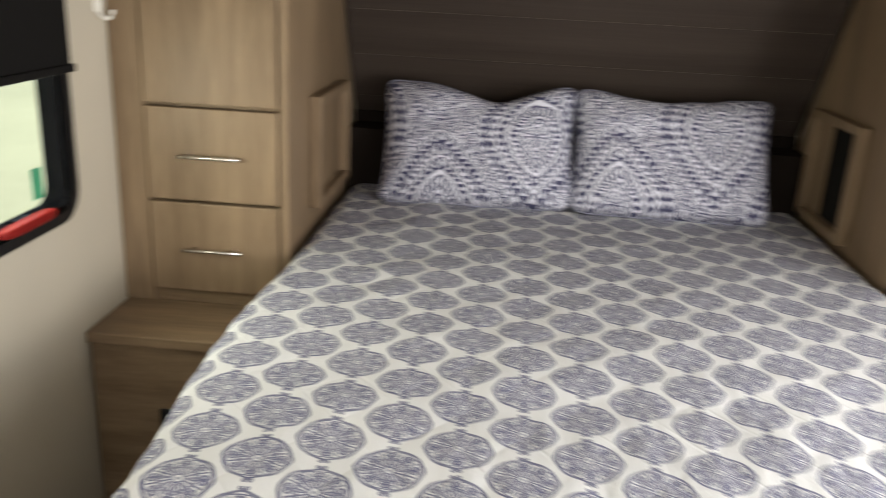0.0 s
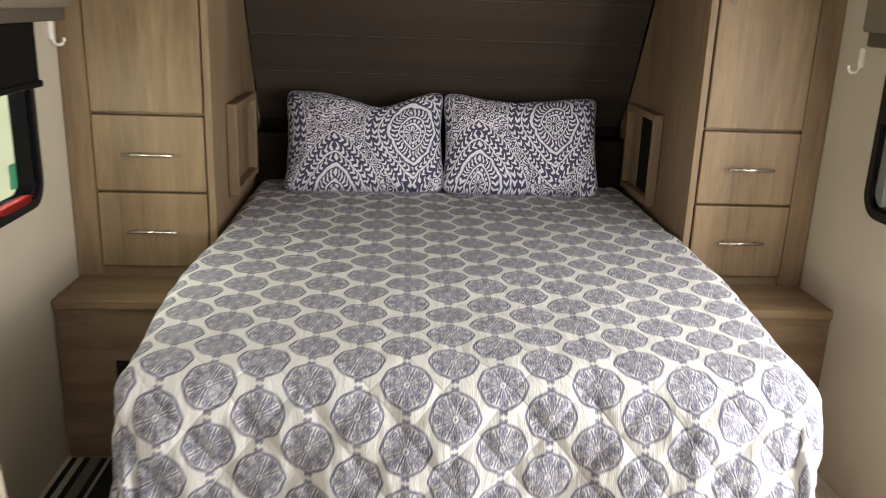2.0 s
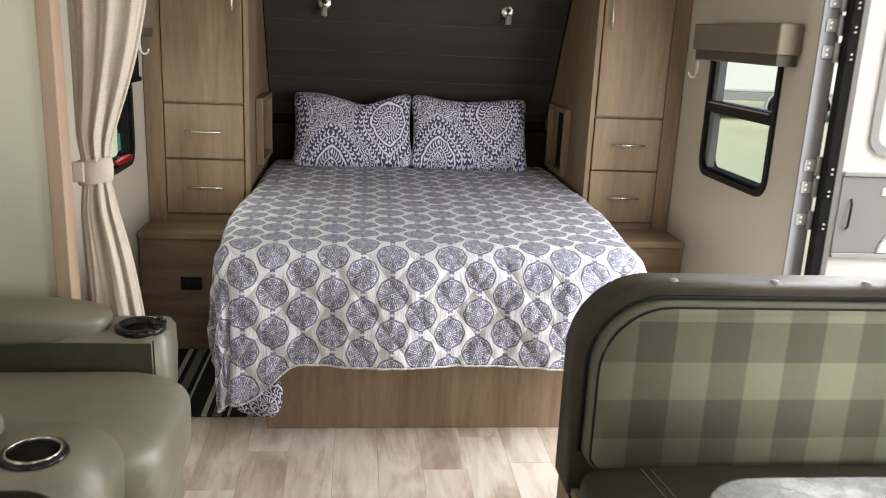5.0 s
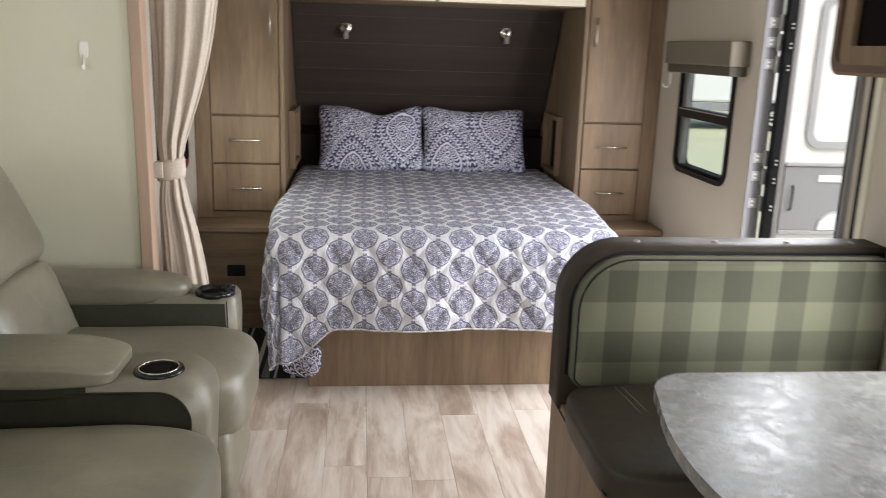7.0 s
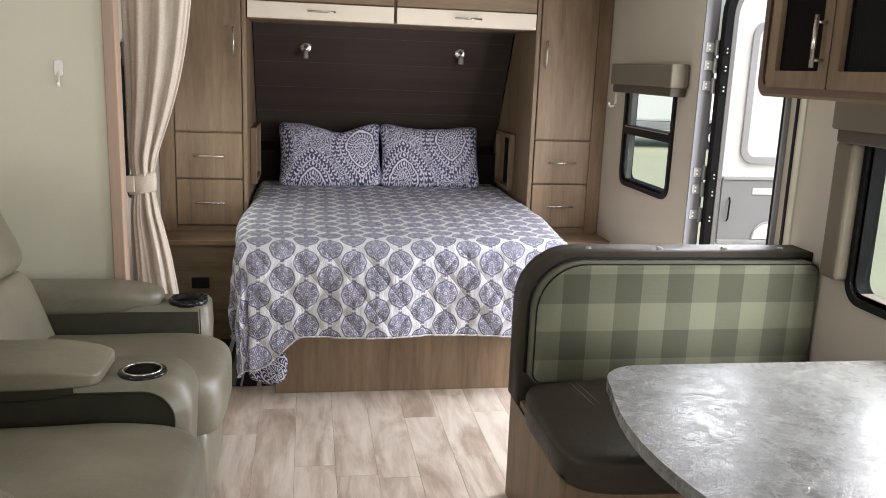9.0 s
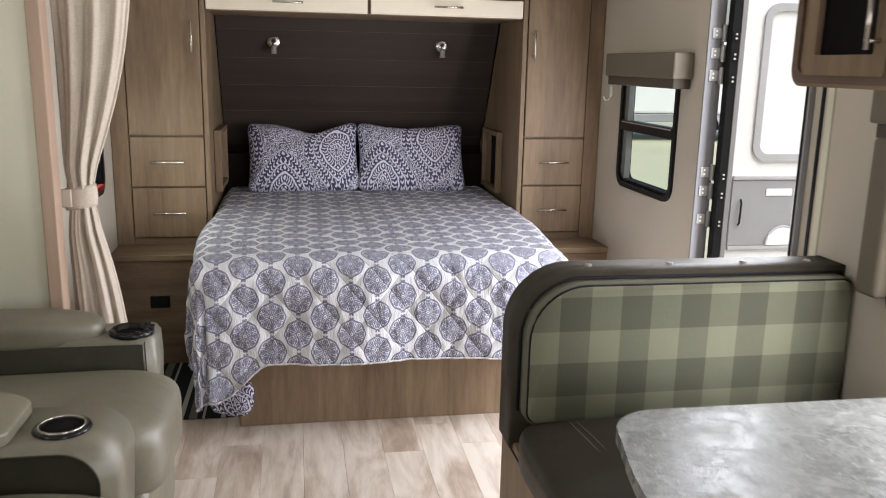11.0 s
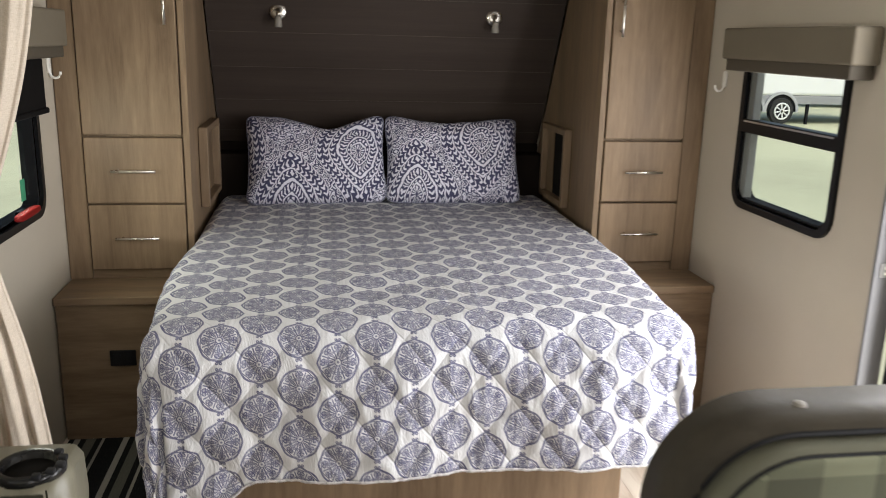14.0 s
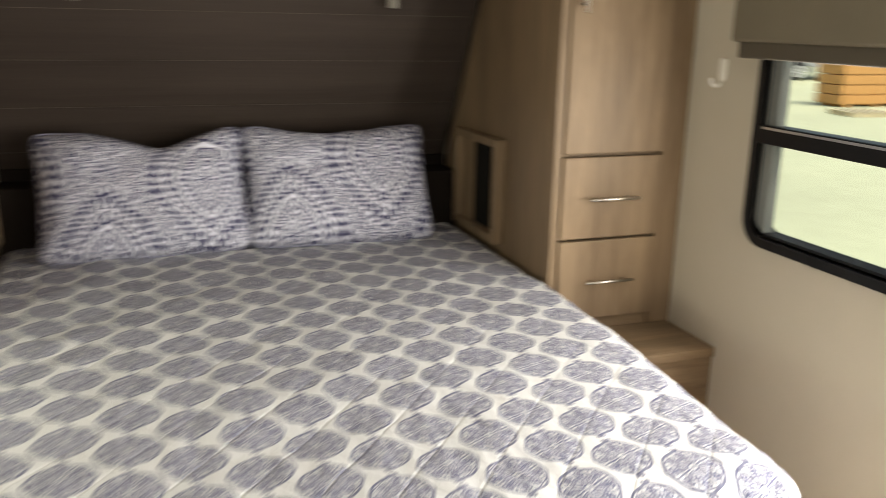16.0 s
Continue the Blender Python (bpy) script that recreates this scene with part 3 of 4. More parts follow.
leaf = part("door_leaf", prism(leaf_outline(0.034, 0.655, 0.045, 1.885, 0.17), 0.036, Matrix.Translation((0, DY, 0)) @ FACE_Y, bevel=0.003), GELCOAT, door, "white inner face of the open door")
part("edge_gasket", prism(leaf_outline(-0.018, 0.70, 0.02, 1.93, 0.20), 0.040, Matrix.Translation((0, DY - 0.004, 0)) @ FACE_Y, leaf_outline(0.014, 0.668, 0.036, 1.898, 0.175)), RUBBER, leaf, "black rubber edge")
part("stile", prism(leaf_outline(0.0145, 0.667, 0.037, 1.897, 0.174), 0.040, Matrix.Translation((0, DY - 0.008, 0)) @ FACE_Y, leaf_outline(0.0335, 0.6555, 0.0445, 1.8855, 0.1705)), JAMB, leaf, "aluminium leaf edge")
part("window_seal", prism(rounded(0.45, 0.60, 0.06), 0.012, Matrix.Translation((0.335, DY - 0.012, 1.405)) @ FACE_Y, rounded(0.395, 0.545, 0.04)), GREY_TRIM, leaf, "grey rounded window seal")
panel = part("lower_panel", box(0.040, 0.31, DY - 0.010, DY, 0.766, 1.03, 0.002), GREY_PANEL, leaf, "grey kick panel")
part("panel_moulding", box(0.040, 0.650, DY - 0.016, DY, 1.031, 1.046, 0.003), GREY_TRIM, leaf)
part("panel_moulding", box(0.040, 0.650, DY - 0.016, DY, 0.748, 0.765, 0.003), GREY_TRIM, leaf)
part("panel_moulding", box(0.332, 0.346, DY - 0.012, DY, 0.766, 1.03, 0.003), GREY_TRIM, leaf)
part("grab_handle", tube([(0.078, DY - 0.008, 0.85), (0.073, DY - 0.026, 0.86), (0.072, DY - 0.030, 0.90), (0.075, DY - 0.026, 0.94), (0.081, DY - 0.008, 0.952)], 0.0042), RUBBER, panel)
part("label_plate", box(0.184, 0.298, DY - 0.014, DY - 0.0105, 0.967, 0.996, 0.002), GELCOAT, panel)
arch = [(0.275 + 0.072 * math.cos(radians(a)), 0.768 + 0.075 * math.sin(radians(a))) for a in range(0, 181, 12)]
part("latch_cover", prism(arch, 0.006, Matrix.Translation((0, DY - 0.017, 0)) @ FACE_Y), GELCOAT, panel, "white arched latch cover")
part("latch_rim", tube([(x, DY - 0.014, z) for x, z in arch], 0.005), GREY_TRIM, panel)
HINGE = plain("hinge_steel", (0.30, 0.295, 0.29), 0.35, 0.8, vary=0.1)
for z in (0.30, 0.365, 0.43, 0.867, 0.98, 1.055, 1.43, 1.515, 1.59):
    h = part("hinge", box(-0.074, -0.036, 0.0075, 0.0115, z - 0.020, z + 0.020, 0.001), HINGE, door)
    part("knuckle", lathe([(0.010, -0.032), (0.010, 0.032)], (-0.028, 0.002, z), 10), HINGE, h)
    part("leaf_plate", box(-0.017, 0.010, DY - 0.0075, DY - 0.0045, z - 0.030, z + 0.006, 0.001), RUBBER, h)
    for dz in (-0.008, 0.008):
        part("rivet", lathe([(0.0045, -0.006), (0.003, -0.009)], (-0.058, 0, z + dz), 8, "Y"), WHITE_PLASTIC, h).location.y = 0.0005
        part("rivet", lathe([(0.0045, 0.0), (0.003, 0.004)], (-0.002, DY - 0.0072, z - 0.012 + dz), 8, "Y"), WHITE_PLASTIC, h)

# ---- outdoors ----
GROUND = -0.70
tagged(part("ground", box(-400, 400, -400, 400, GROUND - 0.5, GROUND), CONCRETE), "pale gravel lot", "ground", kind="structure")


BRIGHT = plain("cast_aluminium_wheel", (0.80, 0.80, 0.79), 0.4, vary=0.05)


def wheel(at, face, parent):
    """A tyre on a spoked rim, its axle along face."""
    w = part("wheel", lathe([(0.20, -0.1), (0.36, -0.1), (0.38, -0.05), (0.38, 0.05), (0.36, 0.1), (0.20, 0.1)], at, 24, face), TYRE, parent)
    part("hub_face", lathe([(0.04, -0.07), (0.22, -0.08), (0.24, -0.07), (0.24, 0.05), (0.04, 0.05)], at, 20, face), GREY_PANEL, w)
    axis = Vector((0, -0.115, 0)) if face == "Y" else Vector((-0.115, 0, 0))
    ring = [Vector((math.cos(a), 0, math.sin(a))) if face == "Y" else Vector((0, math.cos(a), math.sin(a))) for a in [2 * math.pi * k / 28 for k in range(28)]]
    part("rim", tube([Vector(at) + axis + p * 0.225 for p in ring], 0.024, closed=True, n=6), BRIGHT, w, "bright cast rim")
    part("hub_cap", lathe([(0.05, -0.12), (0.05, -0.07)], at, 12, face), BRIGHT, w)
    for i in range(8):
        a = 2 * math.pi * (i + 0.2) / 8
        p = Vector((math.cos(a), 0, math.sin(a))) if face == "Y" else Vector((0, math.cos(a), math.sin(a)))
        part("spoke", tube([Vector(at) + axis + p * 0.04, Vector(at) + axis + p * 0.21], 0.022, n=5), BRIGHT, w)
    return w


def parked_trailer(x, y, length, label, turn=0):
    root = thing("parked_trailer", label, "trailer", (x, y, GROUND))
    root.rotation_euler.z = radians(turn)
    part("body", box(-length / 2, length / 2, -1.2, 1.2, 0.82, 3.3, 0.08), GELCOAT, root)
    part("lower_band", box(-length / 2, length / 2, -1.19, 1.19, 0.58, 0.818, 0.02), GREY_PANEL, root, "grey lower panel")
    for wx in (-0.515, 0.515):
        arc = [(wx + 0.46 * math.cos(radians(a)), 0.40 + 0.46 * math.sin(radians(a))) for a in range(-5, 186, 10)]
        part("wheel_well", prism(arc, 0.02, Matrix.Translation((0, -1.205, 0)) @ FACE_Y), RUBBER, root)
        rim = arc + [(wx + 0.54 * math.cos(radians(a)), 0.40 + 0.54 * math.sin(radians(a))) for a in range(185, -6, -10)]
        part("fender", prism(rim, 0.05, Matrix.Translation((0, -1.24 - 0.004 * (wx > 0), 0)) @ FACE_Y), GREY_TRIM, root, "grey wheel arch")
    part("jack", box(1.35, 1.43, -1.18, -1.10, 0.0, 0.60, 0.01), RUBBER, root, "black stabiliser leg")
    for i in range(3):
        wx = -length * 0.32 + i * length * 0.3
        part("side_window", prism(rounded(0.8, 0.65, 0.1), 0.02, Matrix.Translation((wx, -1.215, 2.25)) @ FACE_Y), BLACK_GLASS, root)
    part("marker_lamp", box(-length / 2 + 0.1, -length / 2 + 0.3, -1.23, -1.19, 1.3, 1.42, 0.01), LUMBER, root)
    for wx in (-0.515, 0.515):
        wheel((wx, -1.18, 0.38), "Y", root)
    return root


parked_trailer(12.7, 22.75, 9.5, "white trailer with grey lower panel and spoked wheels")
parked_trailer(26.0, 30.0, 8.5, "white trailer parked across the pale lot", -8)
parked_trailer(40.0, 26.0, 9.0, "far white trailer parked across the lot", -20)
stack = thing("lumber_stack", "stack of orange boards on the pale lot", "lumber", (20.5, 19.0, GROUND))
for i in range(4):
    part("board", box(-1.9, 1.9 - 0.2 * i, -0.5, 0.5, 0.08 + 0.28 * i, 0.34 + 0.28 * i, 0.02), LUMBER, stack)
for i in range(4):
    part("bearer", box(-1.7 + i * 1.05, -1.55 + i * 1.05, -0.5, 0.5, 0.0, 0.08, 0.01), LUMBER, stack)
PALE_WOOD = plain("pale_pallet_wood", (0.55, 0.46, 0.30), 0.8)


def pallet(x, y, turn):
    root = thing("pallet", "pale wooden pallet lying on the lot", "pallet", (x, y, GROUND), "pallets on the lot")
    root.rotation_euler.z = radians(turn)
    for i in range(3):
        part("bearer", box(-0.6, 0.6, -0.5 + 0.45 * i, -0.4 + 0.45 * i, 0.0, 0.10, 0.008), PALE_WOOD, root)
    for i in range(6):
        part("slat", box(-0.6 + i * 0.22, -0.48 + i * 0.22, -0.52, 0.52, 0.10, 0.125, 0.005), PALE_WOOD, root)


pallet(15.6, 19.7, 25)
pallet(17.5, 16.7, -12)
utility = thing("utility_trailer", "low grey utility trailer with a white cover", "trailer", (20.5, 29.0, GROUND))
part("bed", box(-2.2, 2.2, -0.9, 0.9, 0.5, 1.1, 0.04), GREY_PANEL, utility)
part("cover", box(-2.1, 2.1, -0.85, 0.85, 1.1, 1.45, 0.12, 3), GELCOAT, utility)
for x in (-0.4, 0.5):
    wheel((x, -0.95, 0.38), "Y", utility)

# ---- bedroom cabinets ----
def bar_pull(at, along, length, parent, out=(0, -1, 0), name="handle"):
    """A slim steel bar on two posts."""
    d, o, p = Vector(along), Vector(out), Vector(at)
    bm = tube([p - d * length / 2 + o * 0.026, p + d * length / 2 + o * 0.026], 0.0052, n=8)
    for s in (-0.36, 0.36):
        tube([p + d * length * s, p + d * length * s + o * 0.026], 0.004, n=6, bm=bm)
    return part(name, bm, CHROME, parent, "slim brushed steel bar pull", smooth=True)


WY = 2.06          # face of the wardrobes


def slope(z):
    """The leaning headboard's y at a height."""
    return 2.60 + (1.58 - z) * 0.56


def wardrobe(x0, x1, inner, label):
    """A tall unit: one door over two drawers; inner is the side (-1 or 1) that faces the bed."""
    root = thing("wardrobe", label, "wardrobe", ((x0 + x1) / 2, WY, 0.545))
    o = Vector((-(x0 + x1) / 2, -WY, -0.545))

    def put(name, bm, mat, parent=None, label=""):
        if parent is None:
            bm.transform(Matrix.Translation(o))
        return part(name, bm, mat, parent or root, label)

    bm = bmesh.new()
    back = [(WY + 0.004, 0.545), (slope(0.545) - 0.01, 0.545), (slope(1.68) - 0.01, 1.68), (slope(1.68) - 0.01, TOP), (WY + 0.004, TOP)]
    side = prism(back, x1 - x0 - 0.004, Matrix.Translation((x0 + 0.002, 0, 0)) @ FACE_X)
    put("carcass", side, OAK_V)
    wa, wb = (0.028, 0.085) if inner < 0 else (0.085, 0.028)
    a, b = x0 + wa, x1 - wb
    put("stile", box(x0, a - 0.004, WY - 0.018, WY + 0.004, 0.545, TOP, 0.003), OAK_V)
    put("stile", box(b + 0.004, x1, WY - 0.018, WY + 0.004, 0.545, TOP, 0.003), OAK_V)
    put("bottom_rail", box(a - 0.004, b + 0.004, WY - 0.010, WY + 0.004, 0.545, 0.58, 0.002), OAK_H)
    for z0, z1 in ((0.584, 0.830), (0.838, 1.080)):
        d = put("drawer", box(a, b, WY - 0.026, WY, z0, z1, 0.0035), OAK_V)
        bar_pull(Vector(((a + b) / 2, WY - 0.026, (z0 + z1) / 2)) + o, (1, 0, 0), 0.155, d)
    d = put("door", box(a, b, WY - 0.026, WY, 1.090, TOP - 0.03, 0.0035), OAK_V)
    hx = a + 0.03 if inner < 0 else b - 0.035
    bar_pull(Vector((hx, WY - 0.026, 1.555)) + o, (0, 0, 1), 0.15, d)
    # open bedside cubby standing out of the side towards the bed
    s = x0 if inner < 0 else x1
    y0, y1, z0, z1, t = (2.38, 2.76, 0.74, 1.085, 0.026) if inner < 0 else (2.26, 2.68, 0.775, 1.095, 0.026)
    c0, c1 = sorted((s, s + inner * 0.035))
    bm = box(c0, c1, y0, y0 + t, z0, z1, 0.003)
    box(c0, c1, y1 - t, y1, z0, z1, 0.003, bm=bm)
    box(c0, c1, y0 + t, y1 - t, z1 - t, z1, 0.003, bm=bm)
    box(c0, c1, y0 + t, y1 - t, z0, z0 + t, 0.003, bm=bm)
    cub = put("cubby_frame", bm, OAK_V)
    e0, e1 = sorted((s + inner * 0.001, s + inner * 0.004))
    # right cubby: a near-black sheet stands for the shade of its recess
    put("cubby_lining", box(e0, e1, y0 + t * (4.2 if inner < 0 else 1), y1 - t, z0 + t, z1 - t), DARK_HOLE if inner < 0 else OAK_V)
    if inner < 0:
        put("cubby_panel", box(e0, e1 - 0.0 if e1 > e0 else e1, y1 - t * 5, y1 - t, z0 + t, z1 - t), OAK_V).location.x += inner * 0.003
    return root


wardrobe(-1.008, -0.55, 1, "oak laminate wardrobe with two drawers beside the bed")
wardrobe(1.012, 1.448, -1, "oak laminate wardrobe with two drawers beside the bed")


def nightstand(x0, x1, label):
    root = thing("nightstand", label, "nightstand", ((x0 + x1) / 2, 1.815, 0))
    o = Vector((-(x0 + x1) / 2, -1.815, 0))
    for name, bm, mat in (("top", box(x0, x1, 1.805, 2.9, 0.515, 0.545, 0.004), OAK_H), ("front_panel", box(x0 + 0.004, x1, 1.816, 1.835, 0.0, 0.513, 0.002), OAK_H), ("side_panel", box(x0 + 0.006, x0 + 0.022, 1.836, 2.88, 0.0, 0.513), OAK_Y)):
        bm.transform(Matrix.Translation(o))
        part(name, bm, mat, root)
    return root


ns = nightstand(-1.006, -0.36, "oak laminate nightstand ledge with a black outlet")
nightstand(0.82, 1.448, "oak laminate nightstand ledge beside the wall")
outlet = thing("outlet", "black power outlet in the nightstand front", "outlet", (-0.785, 1.815, 0.315))
part("cover", box(-0.045, 0.045, -0.008, 0.0, -0.03, 0.03, 0.004), BLACK, outlet)
for dx in (-0.02, 0.02):
    part("socket", box(dx - 0.013, dx + 0.013, -0.0105, -0.006, -0.017, 0.017, 0.002), RUBBER, outlet)

over = thing("overhead_cabinet", "oak overhead cabinet with cream lower rails above the bed", "cabinet", (0.23, WY, 1.68))
o = Matrix.Translation((-0.23, -WY, -1.68))
bm = box(-0.546, 1.008, WY + 0.002, 2.56, 1.68, TOP, 0.002)
bm.transform(o)
part("carcass", bm, OAK_H, over)
for x0, x1 in ((-0.544, 0.222), (0.238, 1.006)):
    bm = box(x0, x1, WY - 0.022, WY, 1.775, TOP - 0.02, 0.003)
    bm.transform(o)
    d = part("door", bm, OAK_H, over)
    bm = box(x0, x1, WY - 0.026, WY, 1.684, 1.768, 0.003)
    bm.transform(o)
    part("rail", bm, CREAM, d, "glossy cream lower rail")
    bar_pull(((x0 + x1) / 2 - 0.23, -0.026, 0.046), (1, 0, 0), 0.145, d)

# leaning headboard of dark planks
head = thing("headboard", "dark walnut plank headboard leaning over the bed", "headboard", (0.23, 2.90, 0.55))
hb = [(slope(0.92) + 0.0026, 0.92), (slope(1.69) + 0.0026, 1.69), (slope(1.69) + 0.05, 1.69), (slope(0.92) + 0.05, 0.92)]
bm = prism(hb, 1.556, Matrix.Translation((-0.548, 0, 0)) @ FACE_X)
bm.transform(Matrix.Translation((-0.23, -2.90, -0.55)))
part("backing", bm, JOINT, head)
z = 0.925
while z < 1.68:
    z1 = min(1.015 if z < 1.0 else z + 0.1488, 1.682)
    out = [(slope(z), z), (slope(z1), z1), (slope(z1) + 0.0022, z1), (slope(z) + 0.0022, z)]
    bm = prism(out, 1.552, Matrix.Translation((-0.546, 0, 0)) @ FACE_X)
    bm.transform(Matrix.Translation((-0.23, -2.90, -0.55)))
    part("plank", bm, HEADBOARD, head)
    z = z1 + 0.0012
bm = box(-0.546, 1.006, 2.80, 2.985, 0.55, 0.918, 0.004)
bm.transform(Matrix.Translation((-0.23, -2.90, -0.55)))
# oak toned near black for the shade behind the pillows
SHADED_OAK = plain("oak_toned_for_shade", (0.016, 0.012, 0.010), 0.85, spec=0.05)
part("ledge", bm, SHADED_OAK, head, "oak ledge behind the pillows, darkened for shade")
# added strip that hides the bare wall, in the same shade tone
bm = box(-0.546, 1.006, 2.934, 2.948, 0.9185, 0.958, 0.002)
bm.transform(Matrix.Translation((-0.23, -2.90, -0.55)))
part("gap_filler", bm, SHADED_OAK, head)


def sconce(x):
    """A chrome reading lamp on a round plate, its head hanging."""
    z = 1.555
    root = thing("reading_lamp", "small chrome reading lamp switched off on the headboard", "lamp", (x, slope(z), z), "reading lamps over the bed")
    part("base", lathe([(0.0, 0.0), (0.037, 0.0), (0.037, 0.006), (0.033, 0.011), (0.020, 0.014), (0.0, 0.015)], (0, 0, 0), 20, "Y"), CHROME, root, smooth=True)
    part("arm", tube([(0, -0.01, 0), (0, -0.026, 0.002), (0, -0.034, -0.008), (0, -0.036, -0.022)], 0.008, n=10), CHROME, root, smooth=True)
    part("shade", lathe([(0.009, 0.0), (0.0145, -0.006), (0.017, -0.046), (0.014, -0.048), (0.010, -0.046)], (0, -0.036, -0.020), 16), DULL_STEEL, root, "dull grey lamp head", smooth=True)
    part("lens", lathe([(0.0125, 0.0), (0.013, -0.005)], (0, -0.036, -0.063), 12), WHITE_PLASTIC, root)


sconce(-0.245)
sconce(0.692)

# ---- bed ----
BX0, BX1, BY0, BZ = -0.548, 1.012, 0.89, 0.722
base = thing("bed_base", "oak laminate platform under the mattress", "bed base", (0.22, 1.05, 0))
o = Matrix.Translation((-0.22, -1.05, 0))
for name, bm, mat in (("front_panel", box(-0.375, 0.815, 1.045, 1.065, 0, 0.42, 0.003), OAK_V), ("side_panel", box(-0.375, -0.357, 1.066, 2.7, 0, 0.42, 0.002), OAK_V), ("side_panel", box(0.797, 0.815, 1.066, 2.7, 0, 0.42, 0.002), OAK_V), ("deck", box(-0.50, 0.96, 1.02, 2.8, 0.421, 0.44, 0.002), OAK_H)):
    bm.transform(o)
    part(name, bm, mat, base)
mat_ob = thing("mattress", "mattress hidden under the printed quilt", "mattress", (0.23, 1.9, 0.441))
bm = box(BX0 + 0.03, BX1 - 0.03, BY0 + 0.03, 2.80, 0.442, BZ - 0.02, 0.09, 5)
bm.transform(Matrix.Translation((-0.23, -1.9, -0.441)))
part("core", bm, WHITE_PLASTIC, mat_ob)


def quilt():
    """The cloth laid over the bed: flat on top, falling at three sides, its corners hanging in folds."""
    RF, RS, FALL_F, FALL_S = 0.11, 0.06, 0.405, 0.43
    xa, xb, ya = BX0 + RS, BX1 - RS, BY0 + RF
    yb = 2.83

    def fall(d, k):
        """How far out and down a strip d past the edge comes to lie; k is 0 at the sides and 1 at the foot."""
        R = RS + (RF - RS) * k
        q = R * math.pi / 2
        if d < q:
            return R * math.sin(d / R), R * (1 - math.cos(d / R))
        return R + (0.005 + 0.055 * k) * (d - q), R + (d - q) * 0.995

    bm = bmesh.new()
    uv = bm.loops.layers.uv.new("UVMap")
    us = np.linspace(xa - FALL_S - 0.57 * RS, xb + FALL_S + 0.57 * RS, 230)
    vs = np.linspace(ya - FALL_F - 0.57 * RF, yb, 210)
    grid, cloth = [], {}
    for v_even in vs:
        row = []
        for u in us:
            low = min(1.0, max(0.0, (-0.24 - u) / 0.22))
            v = ya - (ya - v_even) * (1 + 0.30 * low * low * (3 - 2 * low)) if v_even < ya else v_even
            du = xa - u if u < xa else (u - xb if u > xb else 0.0)
            sx = -1 if u < xa else 1
            dv = ya - v if v < ya else 0.0
            cx, cy = min(max(u, xa), xb), max(v, ya)
            if du > 0 and dv > 0:  # the cloth's own corner is rounded
                k = max(du, dv) / (du ** 2.6 + dv ** 2.6) ** (1 / 2.6)
                du, dv = du * k, dv * k
            if du > 0 and dv > 0:
                r, a = math.hypot(du, dv), math.atan2(dv, du)
                # rounded foot corner with a hanging fold
                o, h = fall(r, math.sin(a) ** 2)
                k = math.sin(2 * a)
                wave = math.sin(a * 6.0 + 0.6) * 0.045 * min(1, max(0, (r - 0.10) / 0.25))
                o = o + wave * 0.6 - 0.035 * k * min(1, max(0, r - 0.2) / 0.3)
                p = Vector((cx + sx * o * math.cos(a), cy - o * math.sin(a), BZ - h))
            elif du > 0:
                o, h = fall(du, 0)
                p = Vector((cx + sx * o, cy, BZ - h))
            elif dv > 0:
                o, h = fall(dv, 1)
                o += 0.016 * math.sin(u * 9.5 + 1.0) * min(1, h / 0.3)
                p = Vector((u, cy - o, BZ - h))
            else:
                p = Vector((u, v, BZ))
            crumple = noise.fractal(Vector((u * 5, v * 5, 0.3)), 1.0, 2.0, 3) * 0.006
            d1, d2 = ((u + v * 0.85) / 0.155) % 1 - 0.5, ((u - v * 0.85) / 0.155) % 1 - 0.5
            puff = min(1.0, (0.5 - abs(d1)) / 0.16) * min(1.0, (0.5 - abs(d2)) / 0.16)
            pucker = noise.noise(Vector((u * 30, v * 9, 4))) * 0.0030 + noise.noise(Vector((u * 17, v * 17, 9))) * 0.0020 + (puff - 1) * (0.0012 + 0.0036 * min(1.0, max(du, dv) / 0.12))
            edge = min(1.0, max(du, dv) / 0.12)
            p.z += (crumple + pucker) * (1 - edge)
            p.z -= 0.012 * max(0.0, math.sin((u - xa) / (xb - xa) * math.pi)) ** 0.5 * -0.3 if not edge else 0
            if dv > 0:
                p.y -= (crumple * 2 + pucker * 1.7) * edge
            if du > 0:
                p.x += sx * (crumple * 2 + pucker) * edge
            p.z = max(p.z, 0.05)
            k = min(1.0, max(0.0, (1.75 - p.y) / 0.8))
            k = k * k * (3 - 2 * k)
            p.x = -0.25 + (p.x + 0.25) * (1 - 0.046 * k)
            # the cloth bellies out over the window side
            if p.x < 0.23 and 1.0 < p.y < 2.0:
                p.x = 0.23 + (p.x - 0.23) * (1 + 0.032 * math.sin(math.pi * (p.y - 1.0)))
            # tuck the head corners in between the wardrobes
            if v > 1.95 and du > 0:
                k = min(1, (v - 1.95) / 0.12)
                p.x = p.x * (1 - k) + min(max(p.x, -0.546), 1.008) * k
            vert = bm.verts.new(p)
            cloth[vert] = (cx + sx * du, cy - dv)
            row.append(vert)
        grid.append(row)
    for j in range(len(vs) - 1):
        for i in range(len(us) - 1):
            f = bm.faces.new((grid[j][i], grid[j][i + 1], grid[j + 1][i + 1], grid[j + 1][i]))
            f.smooth = True
            for loop in f.loops:
                loop[uv].uv = cloth[loop.vert]
    rim = [v.co.copy() for v in grid[0]]
    left = [row[0].co.copy() for row in grid]
    right = [row[-1].co.copy() for row in grid]
    ob = part("quilt", bm, QUILT, smooth=True)
    tagged(ob, "white quilt printed with grey-violet medallions draped over the bed", "quilt")
    sol = ob.modifiers.new("thickness", "SOLIDIFY")
